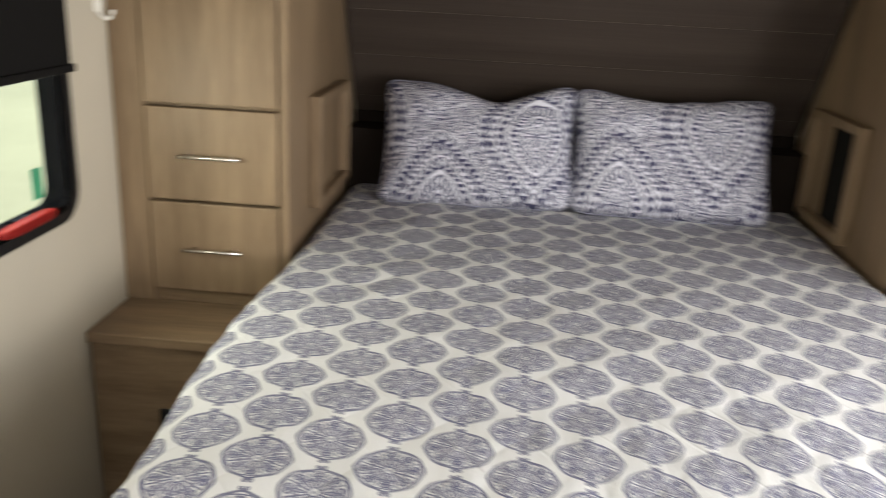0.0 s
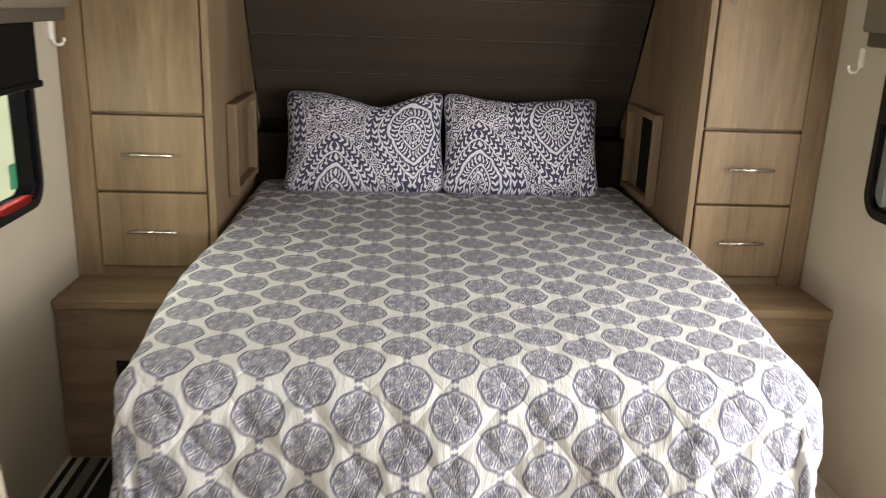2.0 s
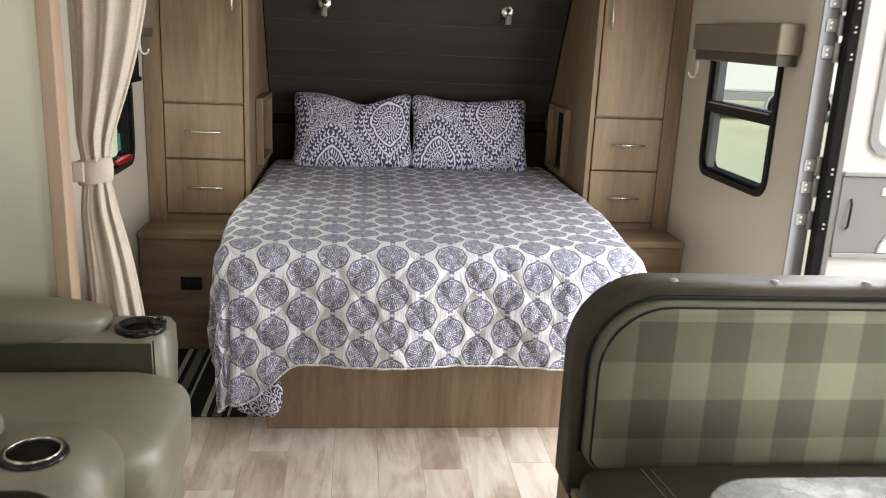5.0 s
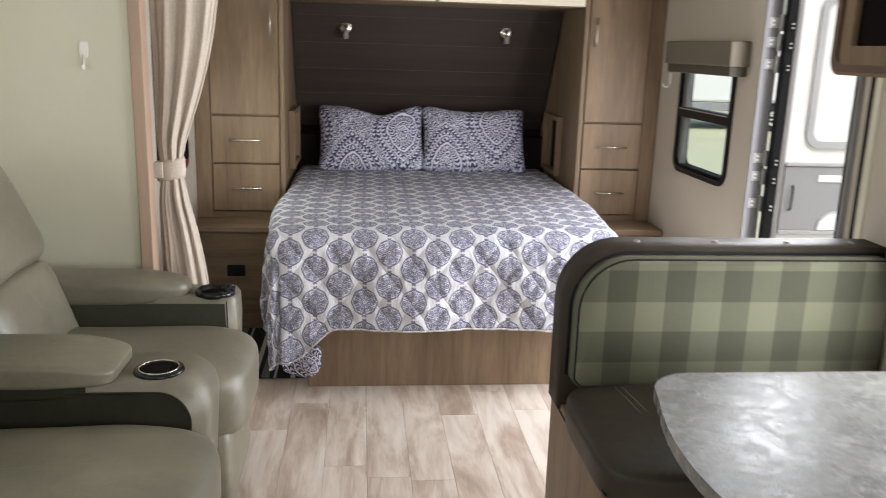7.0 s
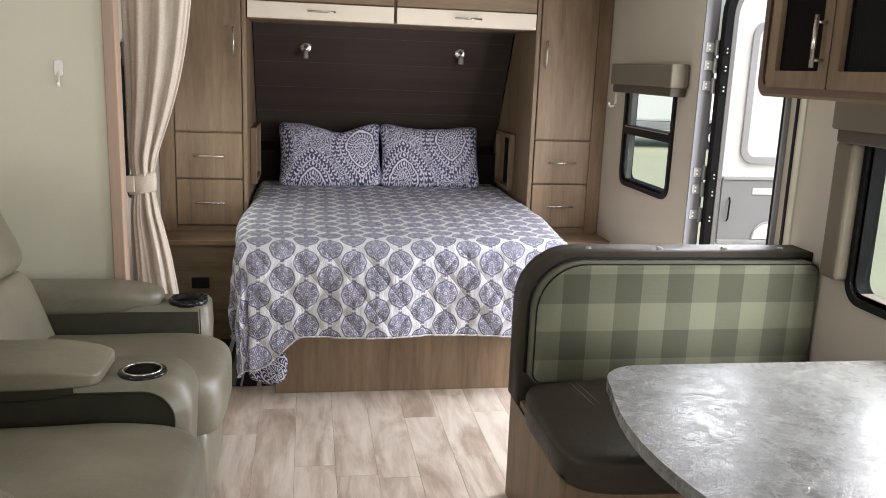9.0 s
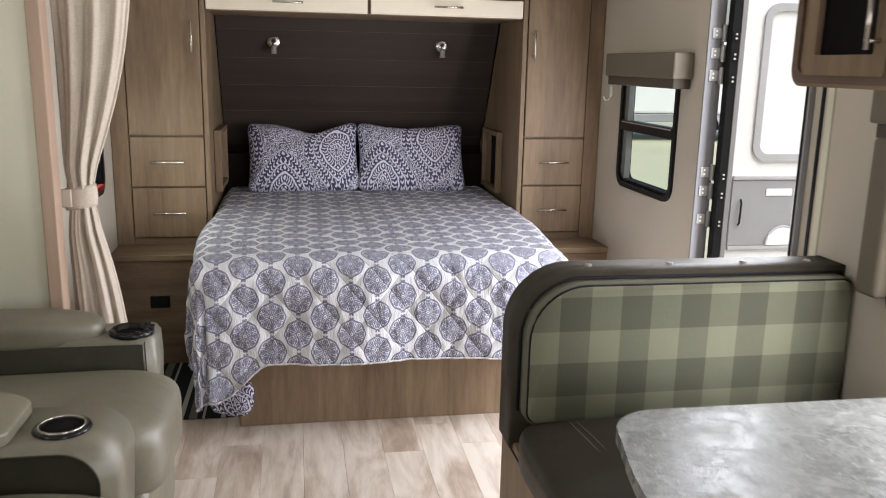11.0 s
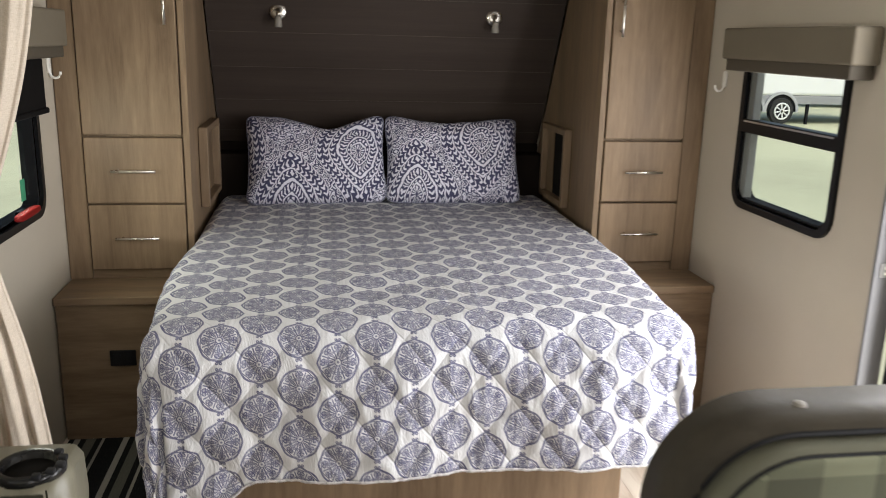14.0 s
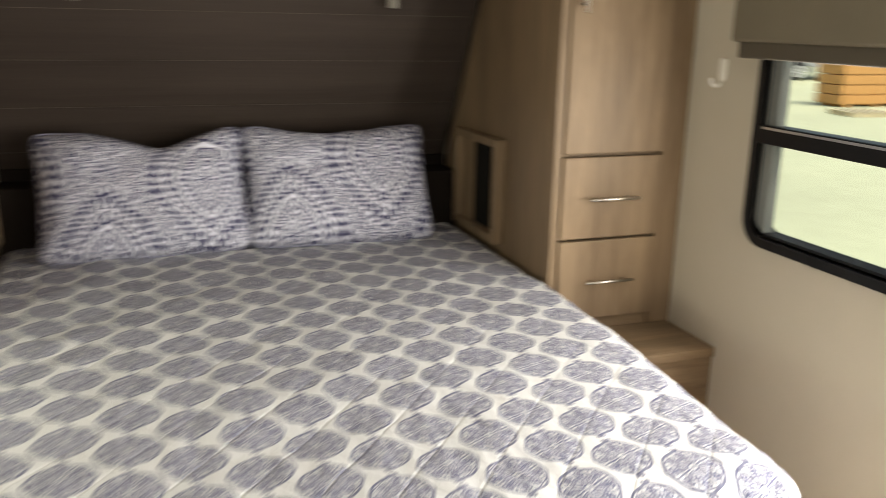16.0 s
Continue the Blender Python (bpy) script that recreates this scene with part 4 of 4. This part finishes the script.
    sol.thickness, sol.offset, sol.material_offset = 0.009, -1, 1
    ob.data.materials.append(QUILT_BACK)
    hem = tube(left[::-1] + rim[1:] + right[1:], 0.0040, n=6)
    part("hem", hem, plain("quilt_binding", (0.46, 0.44, 0.44), 0.85, vary=0.6, scale=70), ob, "piped printed binding", smooth=True)
    # the foot corner curls over and shows the printed backing
    bm = bmesh.new()
    uv = bm.loops.layers.uv.new("UVMap")
    a, b, n, m = Vector((-0.492, 1.045, 0.096)), Vector((-0.345, 1.008, 0.212)), 20, 10
    rows = []
    for j in range(m + 1):
        row = []
        for i in range(n + 1):
            t, d = i / n, j / m
            w = 0.118 * math.sin(math.pi * min(1, t * 0.93 + 0.05)) ** 0.6 * (d * 1.25 - 0.25)
            p = a.lerp(b, t) + Vector((0.60, 0, -0.80)) * w
            p.y += 0.022 * (1 - math.sin(math.pi * d)) + 0.006 * math.sin(t * 9)
            row.append(bm.verts.new(p))
        rows.append(row)
    for j in range(m):
        for i in range(n):
            f = bm.faces.new((rows[j][i], rows[j][i + 1], rows[j + 1][i + 1], rows[j + 1][i]))
            for loop, (du, dv) in zip(f.loops, ((0, 0), (1, 0), (1, 1), (0, 1))):
                loop[uv].uv = ((i + du) / n * 0.42 + 0.45, (j + dv) / m * 0.30 + 0.5)
    edge = [v.co.copy() for v in rows[-1]]
    curl = part("turned_corner", bm, SHAM, ob, "navy printed backing of the curled corner", smooth=True)
    sol = curl.modifiers.new("thickness", "SOLIDIFY")
    sol.thickness = 0.006
    part("corner_binding", tube(edge, 0.005, n=6), PIPING, ob, smooth=True)
    return ob


quilt()


def sham(cx, tilt, lean, seed, label):
    """A stuffed pillow sham with a flat piped rim, leaning on the headboard."""
    W, H, T = 0.635, 0.425, 0.16
    root = thing("pillow", label, "pillow", (cx, 2.585, BZ + 0.004), "pillows on the bed")
    bm = bmesh.new()
    uv = bm.loops.layers.uv.new("UVMap")
    n, m = 44, 32
    sheets, co = [], {}
    for side in (-1, 1):
        rows = []
        for j in range(m + 1):
            row = []
            for i in range(n + 1):
                u, v = i / n, j / m
                a, b = 2 * u - 1, 2 * v - 1
                if side == 1 and (i in (0, n) or j in (0, m)):
                    row.append(sheets[0][j][i])
                    continue
                puff = (max(0, 1 - a ** 4) * max(0, 1 - b ** 4)) ** 0.62
                crease = noise.fractal(Vector((a * 2.2 + seed, b * 2.2, side)), 1.0, 2.0, 3) * 0.014
                corner = max(abs(a), abs(b)) / max(1e-6, (abs(a) ** 12 + abs(b) ** 12) ** (1 / 12))
                a, b = a * corner, b * corner
                b += noise.noise(Vector((a * 3.1, seed, 7))) * 0.03 * v
                a += noise.noise(Vector((seed, b * 2.7, 3))) * 0.015
                # sides drawn in between the ears
                x = a * W / 2 * (1 - 0.055 * (1 - b * b) * abs(a) ** 3)
                dip = (0.052 * math.exp(-((u - (0.60 if seed < 5 else 0.30)) / 0.22) ** 2) if seed < 5 else 0.018 * math.exp(-((u - 0.45) / 0.3) ** 2))
                zz = ((b + 1) / 2 * H) * (1 - 0.05 * (1 - a * a)) - dip * v ** 3
                yy = side * T / 2 * puff + crease * puff ** 0.5
                row.append(bm.verts.new((x, yy, zz)))
                co[row[-1]] = (u - (0.10 if seed < 5 else 0.0), v + (0.15 if seed < 5 else 0.0))
            rows.append(row)
        sheets.append(rows)
    for s, rows in enumerate(sheets):
        for j in range(m):
            for i in range(n):
                f = bm.faces.new((rows[j][i], rows[j][i + 1], rows[j + 1][i + 1], rows[j + 1][i]))
                for loop in f.loops:
                    loop[uv].uv = co[loop.vert]
    rim = [v.co.copy() for v in sheets[0][0]] + [r[-1].co.copy() for r in sheets[0][1:]] + [v.co.copy() for v in sheets[0][-1][::-1][1:]] + [r[0].co.copy() for r in sheets[0][::-1][1:-1]]
    m4 = Matrix.Rotation(radians(-lean), 4, "X") @ Matrix.Rotation(radians(tilt), 4, "Y")
    bm.transform(m4)
    case = part("case", bm, SHAM, root, smooth=True)
    part("piping", tube([m4 @ p for p in rim], 0.0034, closed=True, n=6), PIPING, root, "piped printed rim", smooth=True)
    return root


sham(-0.088, -1.0, 27, 1.0, "navy and white paisley pillow sagging along its top edge")
sham(0.532, 0.6, 27, 8.0, "navy and white paisley pillow leaning on the headboard")

rug = tagged(part("rug", box(-0.99, -0.40, 1.137, 1.80, 0.001, 0.010, 0.003), RUG), "black and grey striped flatweave rug beside the bed", "rug")

# ---- curtain ----
def curtain():
    root = thing("curtain", "oatmeal linen curtain gathered in a fabric tieback", "curtain", (-0.86, 0.90, 0.012))
    bm = bmesh.new()
    rows, N = [], 144
    for j in range(70):
        z = 0.015 + (TOP - 0.03) * j / 69
        # width narrows to the tie and falls open above and below
        k = abs(z - 0.965)
        w = 0.078 + (0.205 * (1 - math.exp(-(max(0, z - 0.98) / 0.42) ** 1.3)) if z > 0.965 else 0.145 * (1 - math.exp(-(max(0, 0.95 - z) / 0.42))))
        c = -0.93 + w / 2 + 0.012 * math.exp(-(k / 0.08) ** 2)
        depth = 0.018 + 0.030 * min(1, k / 0.12)
        row = []
        for i in range(N):
            s = i / N
            a = 2 * math.pi * s
            pleat = math.sin(a * 8 + 1.4 * math.sin(z * 1.7 + a * 2)) * 0.55 + math.sin(a * 19 + 1.3 + z * 1.5) * 0.2 + noise.noise(Vector((a * 3, z * 2.5, 1))) * 0.7
            x = c + math.cos(a) * w / 2 * (1 + 0.05 * pleat)
            y = 0.90 + math.sin(a) * depth * (1 + 0.55 * pleat) + noise.noise(Vector((x * 8, z * 2, 3))) * 0.008
            row.append(bm.verts.new((x + 0.86, y - 0.90, z - 0.012)))
        rows.append(row)
    for a, b in zip(rows, rows[1:]):
        for i in range(N):
            bm.faces.new((a[i], a[(i + 1) % N], b[(i + 1) % N], b[i]))
    part("drape", bm, CURTAIN, root, smooth=True)
    bm = bmesh.new()
    rings = []
    for j in range(7):
        z = 0.93 + 0.078 * j / 6
        ring = []
        for i in range(40):
            a = 2 * math.pi * i / 40
            bulge = 0.004 * math.sin(math.pi * j / 6) + noise.noise(Vector((a * 2, z * 60, 2))) * 0.002
            ring.append(bm.verts.new((-0.882 + 0.86 + math.cos(a) * (0.052 + bulge), math.sin(a) * (0.034 + bulge), z - 0.012 + 0.008 * math.cos(a))))
        rings.append(ring)
    for a, b in zip(rings, rings[1:]):
        for i in range(40):
            bm.faces.new((a[i], a[(i + 1) % 40], b[(i + 1) % 40], b[i]))
    bm.faces.new(rings[0][::-1])
    bm.faces.new(rings[-1])
    part("tieback", bm, CURTAIN, root, "linen tieback band", smooth=True)
    bm = box(-0.08, -0.045, -0.040, -0.028, 0.925, 0.99, 0.004)
    part("tieback_loop", bm, CURTAIN, root)


curtain()

robe = thing("robe_hook", "white plastic robe hook on the slide-out end wall", "hook", (-1.138, 0.78, 1.38))
part("plate", cushion(-0.016, 0.016, -0.008, 0, 0.0, 0.06, 4, 6), WHITE_PLASTIC, robe, smooth=True)
part("hook_arm", tube([(0, -0.006, 0.015), (0, -0.012, -0.02), (0.002, -0.022, -0.035), (0.004, -0.036, -0.034), (0.004, -0.044, -0.022)], 0.005), WHITE_PLASTIC, robe, smooth=True)

latch = thing("window_latch", "red emergency latch on the escape window frame", "latch", (-0.995, 1.58, 0.893))
part("lever", cushion(0.0, 0.028, -0.10, 0.10, -0.010, 0.014, 4, 8), RED, latch, smooth=True)
part("pivot", box(-0.014, 0.004, -0.03, 0.03, -0.012, 0.012, 0.003), BLACK, latch)
sticker = thing("window_label", "small green label stuck on the window glass", "label", (-1.034, 1.72, 0.93))
part("sheet", box(0, 0.0015, -0.028, 0.012, -0.02, 0.05), GREEN, sticker)

# ---- theatre seats ----
def theatre_seats():
    root = thing("theatre_seat", "olive-grey leatherette two-seat recliner with cup holder arms", "recliner sofa", (-1.1, -0.2, 0))
    o = Matrix.Translation((1.1, 0.2, 0))

    def put(name, bm, mat, parent=None, label="", smooth=True):
        bm.transform(o)
        return part(name, bm, mat, parent or root, label, smooth)

    def across(lo):
        return Matrix.Translation((0, lo, 0)) @ FACE_Y

    def rolled(front, top, r, low=0.06):
        """An arm's outline seen from the side, rolled over at the front and drawn in below."""
        roll = [(front - r + r * math.sin(t), top - r + r * math.cos(t)) for t in [math.pi / 2 * (1 - k / 12) for k in range(13)]]
        return [(-1.66, low), (front - 0.06, low), (front - 0.012, 0.30)] + roll + [(-1.66, top)]

    def squared(front, top):
        return [(-1.66, 0.06), (front - 0.02, 0.06), (front, top - 0.10), (front - 0.004, top - 0.022), (front - 0.018, top - 0.004), (front - 0.03, top), (-1.66, top)]

    def cup_holder(x, y, z, arm, steel):
        ring = [(0.047, -0.002), (0.050, 0.006), (0.056, 0.009), (0.064, 0.006), (0.067, 0.0), (0.060, -0.006)] if steel else [(0.048, 0.0), (0.050, 0.016), (0.060, 0.021), (0.069, 0.014), (0.069, 0.0), (0.050, -0.006)]
        cup = put("cup_holder", lathe(ring, (x, y, z), 40), GLOSS, arm, "glossy black cup holder ring")
        # flat near-black disc drawn for the shaded depth of the cup
        put("well", lathe([(0.0, 0.0), (0.0485, 0.0), (0.048, 0.002), (0.0, 0.002)], (x, y, z + 0.0025), 24), DARK_HOLE, cup)
        if steel:
            put("steel_lip", tube([(x + 0.052 * math.cos(a), y + 0.052 * math.sin(a), z + 0.0085) for a in [math.pi * k / 20 for k in range(40)]], 0.0026, closed=True, n=6), CHROME, cup)
        else:
            for k in range(5):  # touch controls on the rim's front
                a = radians(-62 + 27 * k)
                put("control", cushion(x + 0.062 * math.cos(a) - 0.009, x + 0.062 * math.cos(a) + 0.009, y + 0.062 * math.sin(a) - 0.009, y + 0.062 * math.sin(a) + 0.009, z + 0.012, z + 0.024, 4, 3), RUBBER, cup)
        return cup

    # outer arm: squared front under a stuffed roll
    y0, y1 = 0.437, 0.612
    arm = put("arm", prism(squared(-0.586, 0.590), y1 - y0, across(y0), bevel=0.011), LEATHER)
    put("side_panel", prism([(-1.62, 0.10), (-0.632, 0.10), (-0.618, 0.48), (-0.620, 0.572), (-1.62, 0.572)], 0.005, across(y0 - 0.004), bevel=0.002), LEATHER_M, arm, "side panel darkened as if in shade", False)
    put("seam", tube([(-0.630, y0 - 0.001, 0.10), (-0.612, y0 - 0.002, 0.48), (-0.614, y0 + 0.001, 0.58)], 0.0022, n=6), LEATHER_D, arm)
    put("arm_pad", cushion(-1.62, -0.748, y0 - 0.016, y1 + 0.006, 0.553, 0.662, 3.4, 16, 0.003, 3.4), LEATHER, arm, "stuffed arm roll")
    cup_holder(-0.662, 0.500, 0.588, arm, False)
    # rolled arms
    for y0, y1, cy in ((-0.325, -0.075, -0.215), (-1.175, -0.925, -1.065)):
        arm = put("arm", prism(rolled(-0.556, 0.590, 0.095), y1 - y0 - 0.008, across(y0 + 0.004), bevel=0.014), LEATHER)
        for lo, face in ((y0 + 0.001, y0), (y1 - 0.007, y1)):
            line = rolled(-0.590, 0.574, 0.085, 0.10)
            put("side_panel", prism(line, 0.006, across(lo), bevel=0.002), LEATHER_D, arm, "side panel toned dark for shade", False)
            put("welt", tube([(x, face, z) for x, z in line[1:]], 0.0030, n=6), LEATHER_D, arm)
        pad = cushion(-1.62, -0.785, y0 - 0.012, y1 + 0.008, 0.585, 0.650, 9.0, 18, 0.003, y0 + 3)
        band = cushion(-1.62, -0.793, y0 - 0.008, y1 + 0.004, 0.552, 0.610, 9.0, 14, 0.0, 0.0)
        for bm in (pad, band):
            for v in bm.verts:  # tapers to a low nose
                k = max(0.0, (v.co.x + 1.02) / 0.23)
                v.co.z = 0.575 + (v.co.z - 0.575) * (1 - 0.35 * k * k) + 0.004 * k
                v.co.y = (y0 + y1) / 2 + (v.co.y - (y0 + y1) / 2) * (1 - 0.10 * k * k)
        pad = put("arm_pad", pad, LEATHER, arm, "tapered arm pad")
        # the shade under the pad is put into this band's colour
        put("pad_band", band, LEATHER_D, pad, "band under the pad, darkened for its shade")
        cup_holder(-0.690, cy, 0.592, arm, True)
    for i, (y0, y1) in enumerate(((-0.078, 0.436), (-0.928, -0.320))):
        bm = cushion(-1.25, -0.490, y0, y1, 0.27, 0.515, 4.8, 22, 0.005, i * 4 + 1)
        for v in bm.verts:  # crowned top, softly creased
            a, b = (v.co.x + 0.87) / 0.38, (v.co.y - (y0 + y1) / 2) / (y1 - y0) * 2
            if v.co.z > 0.4:
                v.co.z += 0.014 * (1 - a * a) * (1 - b * b) + 0.004 * noise.noise(Vector((v.co.x * 5, v.co.y * 9, i)))
        seat = put("seat", bm, LEATHER, None, "olive-grey seat cushion")
        pts = [(-0.575 - 0.010 * math.sin(t * 3.1), y0 + 0.03 + (y1 - y0 - 0.06) * t, 0.506 - 0.036 * abs(2 * t - 1) ** 4) for t in [k / 20 for k in range(21)]]
        put("seam", tube(pts, 0.0026, n=5), THREAD, seat)
        put("footrest", cushion(-0.68, -0.530, y0 + 0.015, y1 - 0.015, 0.06, 0.34, 6, 12, 0.004, i), LEATHER, None, "folded footrest panel")
        lean = Matrix.Translation((-1.17, 0, 0.44)) @ Matrix.Rotation(radians(-17), 4, "Y") @ Matrix.Translation((1.17, 0, -0.44))
        lo = cushion(-1.42, -1.075, y0 - 0.012, y1 + 0.012, 0.36, 0.752, 6.0, 16, 0.006, i + 9)
        lo.transform(lean)
        put("backrest_lower", lo, LEATHER)
        hi = cushion(-1.46, -1.062, y0 - 0.012, y1 + 0.012, 0.742, 1.17, 7.0, 18, 0.006, i + 5)
        hi.transform(lean @ Matrix.Translation((-1.07, 0, 0.745)) @ Matrix.Rotation(radians(-9), 4, "Y") @ Matrix.Translation((1.07, 0, -0.745)))
        put("backrest_upper", hi, LEATHER)
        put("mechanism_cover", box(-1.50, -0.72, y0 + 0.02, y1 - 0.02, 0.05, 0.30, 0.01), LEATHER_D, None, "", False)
    return root


theatre_seats()

# ---- dinette ----
def dinette():
    root = thing("dinette_bench", "dinette bench with a sage buffalo check back cushion", "bench", (0.95, -0.25, 0))
    o = Matrix.Translation((-0.95, 0.25, 0))

    def put(name, bm, mat, parent=None, label="", smooth=False):
        bm.transform(o)
        return part(name, bm, mat, parent or root, label, smooth)

    put("end_panel", box(0.462, 0.48, -0.50, 0.08, 0.0, 0.40, 0.003), OAK_V)
    put("front_panel", box(0.481, 1.445, -0.49, -0.472, 0.0, 0.40, 0.003), OAK_V)
    put("back_panel", box(0.481, 1.445, 0.055, 0.075, 0.0, 0.40, 0.003), OAK_V)

    def outline(x0, x1, z0, z1, r):
        pts = [(x0, z0), (x1, z0), (x1, z1)]
        for i in range(15):
            a = radians(90 + 90 * i / 14)
            pts.append((x0 + r + r * math.cos(a), z1 - r + r * math.sin(a)))
        return pts

    def soft_outline(x0, x1, z0, z1, r, q):
        """One large rounded top corner, the others small."""
        pts = []
        for cx, cz, rr, a0 in ((x0 + q, z0 + q, q, 180), (x1 - q, z0 + q, q, 270), (x1 - q, z1 - q, q, 0), (x0 + r, z1 - r, r, 90)):
            pts += [(cx + rr * math.cos(radians(a0 + 9 * k)), cz + rr * math.sin(radians(a0 + 9 * k))) for k in range(11)]
        return pts

    back = put("backrest", prism(outline(0.452, 1.447, 0.385, 0.902, 0.185), 0.125, Matrix.Translation((0, -0.045, 0)) @ FACE_Y, bevel=0.018), BOLSTER, None, "dark olive vinyl back bolster", True)
    # black tube in place of the shade in the cushion gap
    put("gap_shade_strip", tube([(x, -0.044, z) for x, z in outline(0.471, 1.44, 0.40, 0.882, 0.172)[2:]] + [(0.471, -0.044, 0.50)], 0.0060), RUBBER, back, "black strip drawn for the shaded gap between bolster and cushion", True)
    put("cushion_border", prism(soft_outline(0.475, 1.442, 0.478, 0.880, 0.162, 0.035), 0.052, Matrix.Translation((0, -0.096, 0)) @ FACE_Y, bevel=0.013), OLIVE_CLOTH, back, "olive cloth cushion border", True)
    put("back_cushion", prism(soft_outline(0.485, 1.433, 0.487, 0.872, 0.154, 0.030), 0.03, Matrix.Translation((0, -0.108, 0)) @ FACE_Y, bevel=0.012), PLAID, back, "sage and olive buffalo check cushion", True)
    put("piping", tube([(x, -0.098, z) for x, z in soft_outline(0.4835, 1.4345, 0.4855, 0.8735, 0.1555, 0.031)], 0.0032, closed=True), RUBBER, back, "thin dark welt", True)
    for x in (0.678, 0.925, 1.155, 1.36):
        put("screw_cap", lathe([(0.0, 0.0), (0.011, 0.0), (0.009, 0.005), (0.0, 0.007)], (x, 0.015, 0.902), 12), DULL_STEEL, back)
    put("screw_cap", lathe([(0.0, 0.0), (0.010, 0.0), (0.008, 0.004), (0.0, 0.005)], (0.4525, 0.02, 0.66), 12, "X"), DULL_STEEL, back)
    bm = cushion(0.444, 1.446, -0.63, -0.03, 0.345, 0.492, 5.5, 24, 0.003, 3)
    for v in bm.verts:  # the top falls towards the front and the aisle
        if v.co.z > 0.42:
            v.co.z -= 0.010 * min(1.0, max(0.0, (-0.10 - v.co.y) / 0.5)) + 0.003 * noise.noise(Vector((v.co.x * 6, v.co.y * 6, 2)))
    seat = put("seat", bm, VINYL, None, "dark olive vinyl seat", True)
    for dx in (0.0, 0.022):
        put("seam", tube([(0.60 + dx + 0.03 * math.sin(t * 2), -0.12 - 0.40 * t, 0.4895 - 0.010 * t - 0.010 * t ** 4) for t in [i / 12 for i in range(13)]], 0.0018, n=5), THREAD, seat)
    put("welt", tube([(0.456, -0.05 - 0.50 * t, 0.385) for t in [k / 8 for k in range(9)]], 0.003, n=6), RUBBER, seat)
    return root


dinette()

table = thing("dinette_table", "grey stone laminate dinette table with a bowed end", "table", (1.0, -0.95, 0))
o = Matrix.Translation((-1.0, 0.95, 0))
pts = [(1.445, -1.42), (1.445, -0.50), (0.70, -0.495)]
for i in range(9):
    a = radians(90 + 70 * i / 8)
    pts.append((0.665 + 0.13 * math.cos(a), -0.625 + 0.13 * math.sin(a)))
for i in range(1, 12):
    t = i / 11
    pts.append((0.543 - 0.095 * math.sin(math.pi * (0.12 + 0.76 * t)) + 0.035, -0.60 - 0.70 * t))
pts.append((0.70, -1.42))
bm = prism(pts, 0.032, Matrix.Translation((0, 0, 0.655)), bevel=0.006)
bm.transform(o)
part("tabletop", bm, STONE, table)
part("pedestal", lathe([(0.16, 0.0), (0.16, 0.012), (0.035, 0.03), (0.03, 0.63), (0.12, 0.654)], (0.05, 0, 0), 20), ALU, table)

# ---- kitchen overhead cabinet ----
kit = thing("kitchen_cabinet", "oak overhead cabinet with black glass doors", "cabinet", (1.17, -1.27, 1.422))
o = Matrix.Translation((-1.18, 1.3, -1.436))
bm = prism([(x, y) for x, y in rounded(1.62, 1.0, 0.035)], 0.50, Matrix.Translation((0.94, -1.318, 1.936)) @ FACE_X)
bm.transform(o)
part("carcass", bm, OAK_Y, kit)
for y1, y0 in ((-0.578, -0.827), (-0.832, -1.33), (-1.335, -1.9)):
    w, h = y1 - y0, 0.56
    c = Matrix.Translation((0.94, (y0 + y1) / 2, 1.46 + h / 2))
    bm = prism(rounded(w, h, 0.006, 2), -0.02, c @ FACE_X, rounded(w - 0.07, h - 0.08, 0.004, 2))
    bm.transform(o)
    d = part("door", bm, OAK_V, kit)
    bm = prism(rounded(w - 0.076, h - 0.076, 0.004, 2), -0.008, c @ FACE_X)
    bm.transform(o)
    part("glass", bm, BLACK_GLASS, d, "black glass panel")
    bar_pull((0.92 - 1.18, y0 + 0.022 + 1.3, 1.565 - 1.436), (0, 0, 1), 0.115, d, (-1, 0, 0))
bm = prism(rounded(1.60, 0.985, 0.03), -0.012, Matrix.Translation((0.945, -1.318, 1.936)) @ FACE_X, rounded(1.56, 0.945, 0.02))
bm.transform(o)
part("edge_band", bm, wood("dark_brown_edge", (0.16, 0.105, 0.075), (0.09, 0.06, 0.045), (16, 1.6, 16)), kit, "dark brown edge band")

# ---- floor planks ----
random.seed(4)
W, L = 0.152, 0.92
shared = {}
for i in range(18):
    x0 = -1.19 + i * W
    y = -3.62 + random.random() * L * 0.8 - 0.4 - L
    while y < 2.0:
        y0, y1 = max(y, -3.64), min(y + L, 1.95)
        x1 = min(x0 + W, 1.448)
        if y1 - y0 > 0.05 and x1 - x0 > 0.02:
            key = (round(x1 - x0, 3), round(y1 - y0, 3))
            if key not in shared:
                bm = box(0.0004, key[0] - 0.0004, 0.0004, key[1] - 0.0004, -0.005, 0.0, 0.0005, 1)
                me = bpy.data.meshes.new("plank")
                bm.to_mesh(me)
                bm.free()
                me.materials.append(PLANK)
                shared[key] = me
            ob = new("plank", shared[key])
            ob.parent = floor
            ob.location = (x0, y0, 0)
        y += L
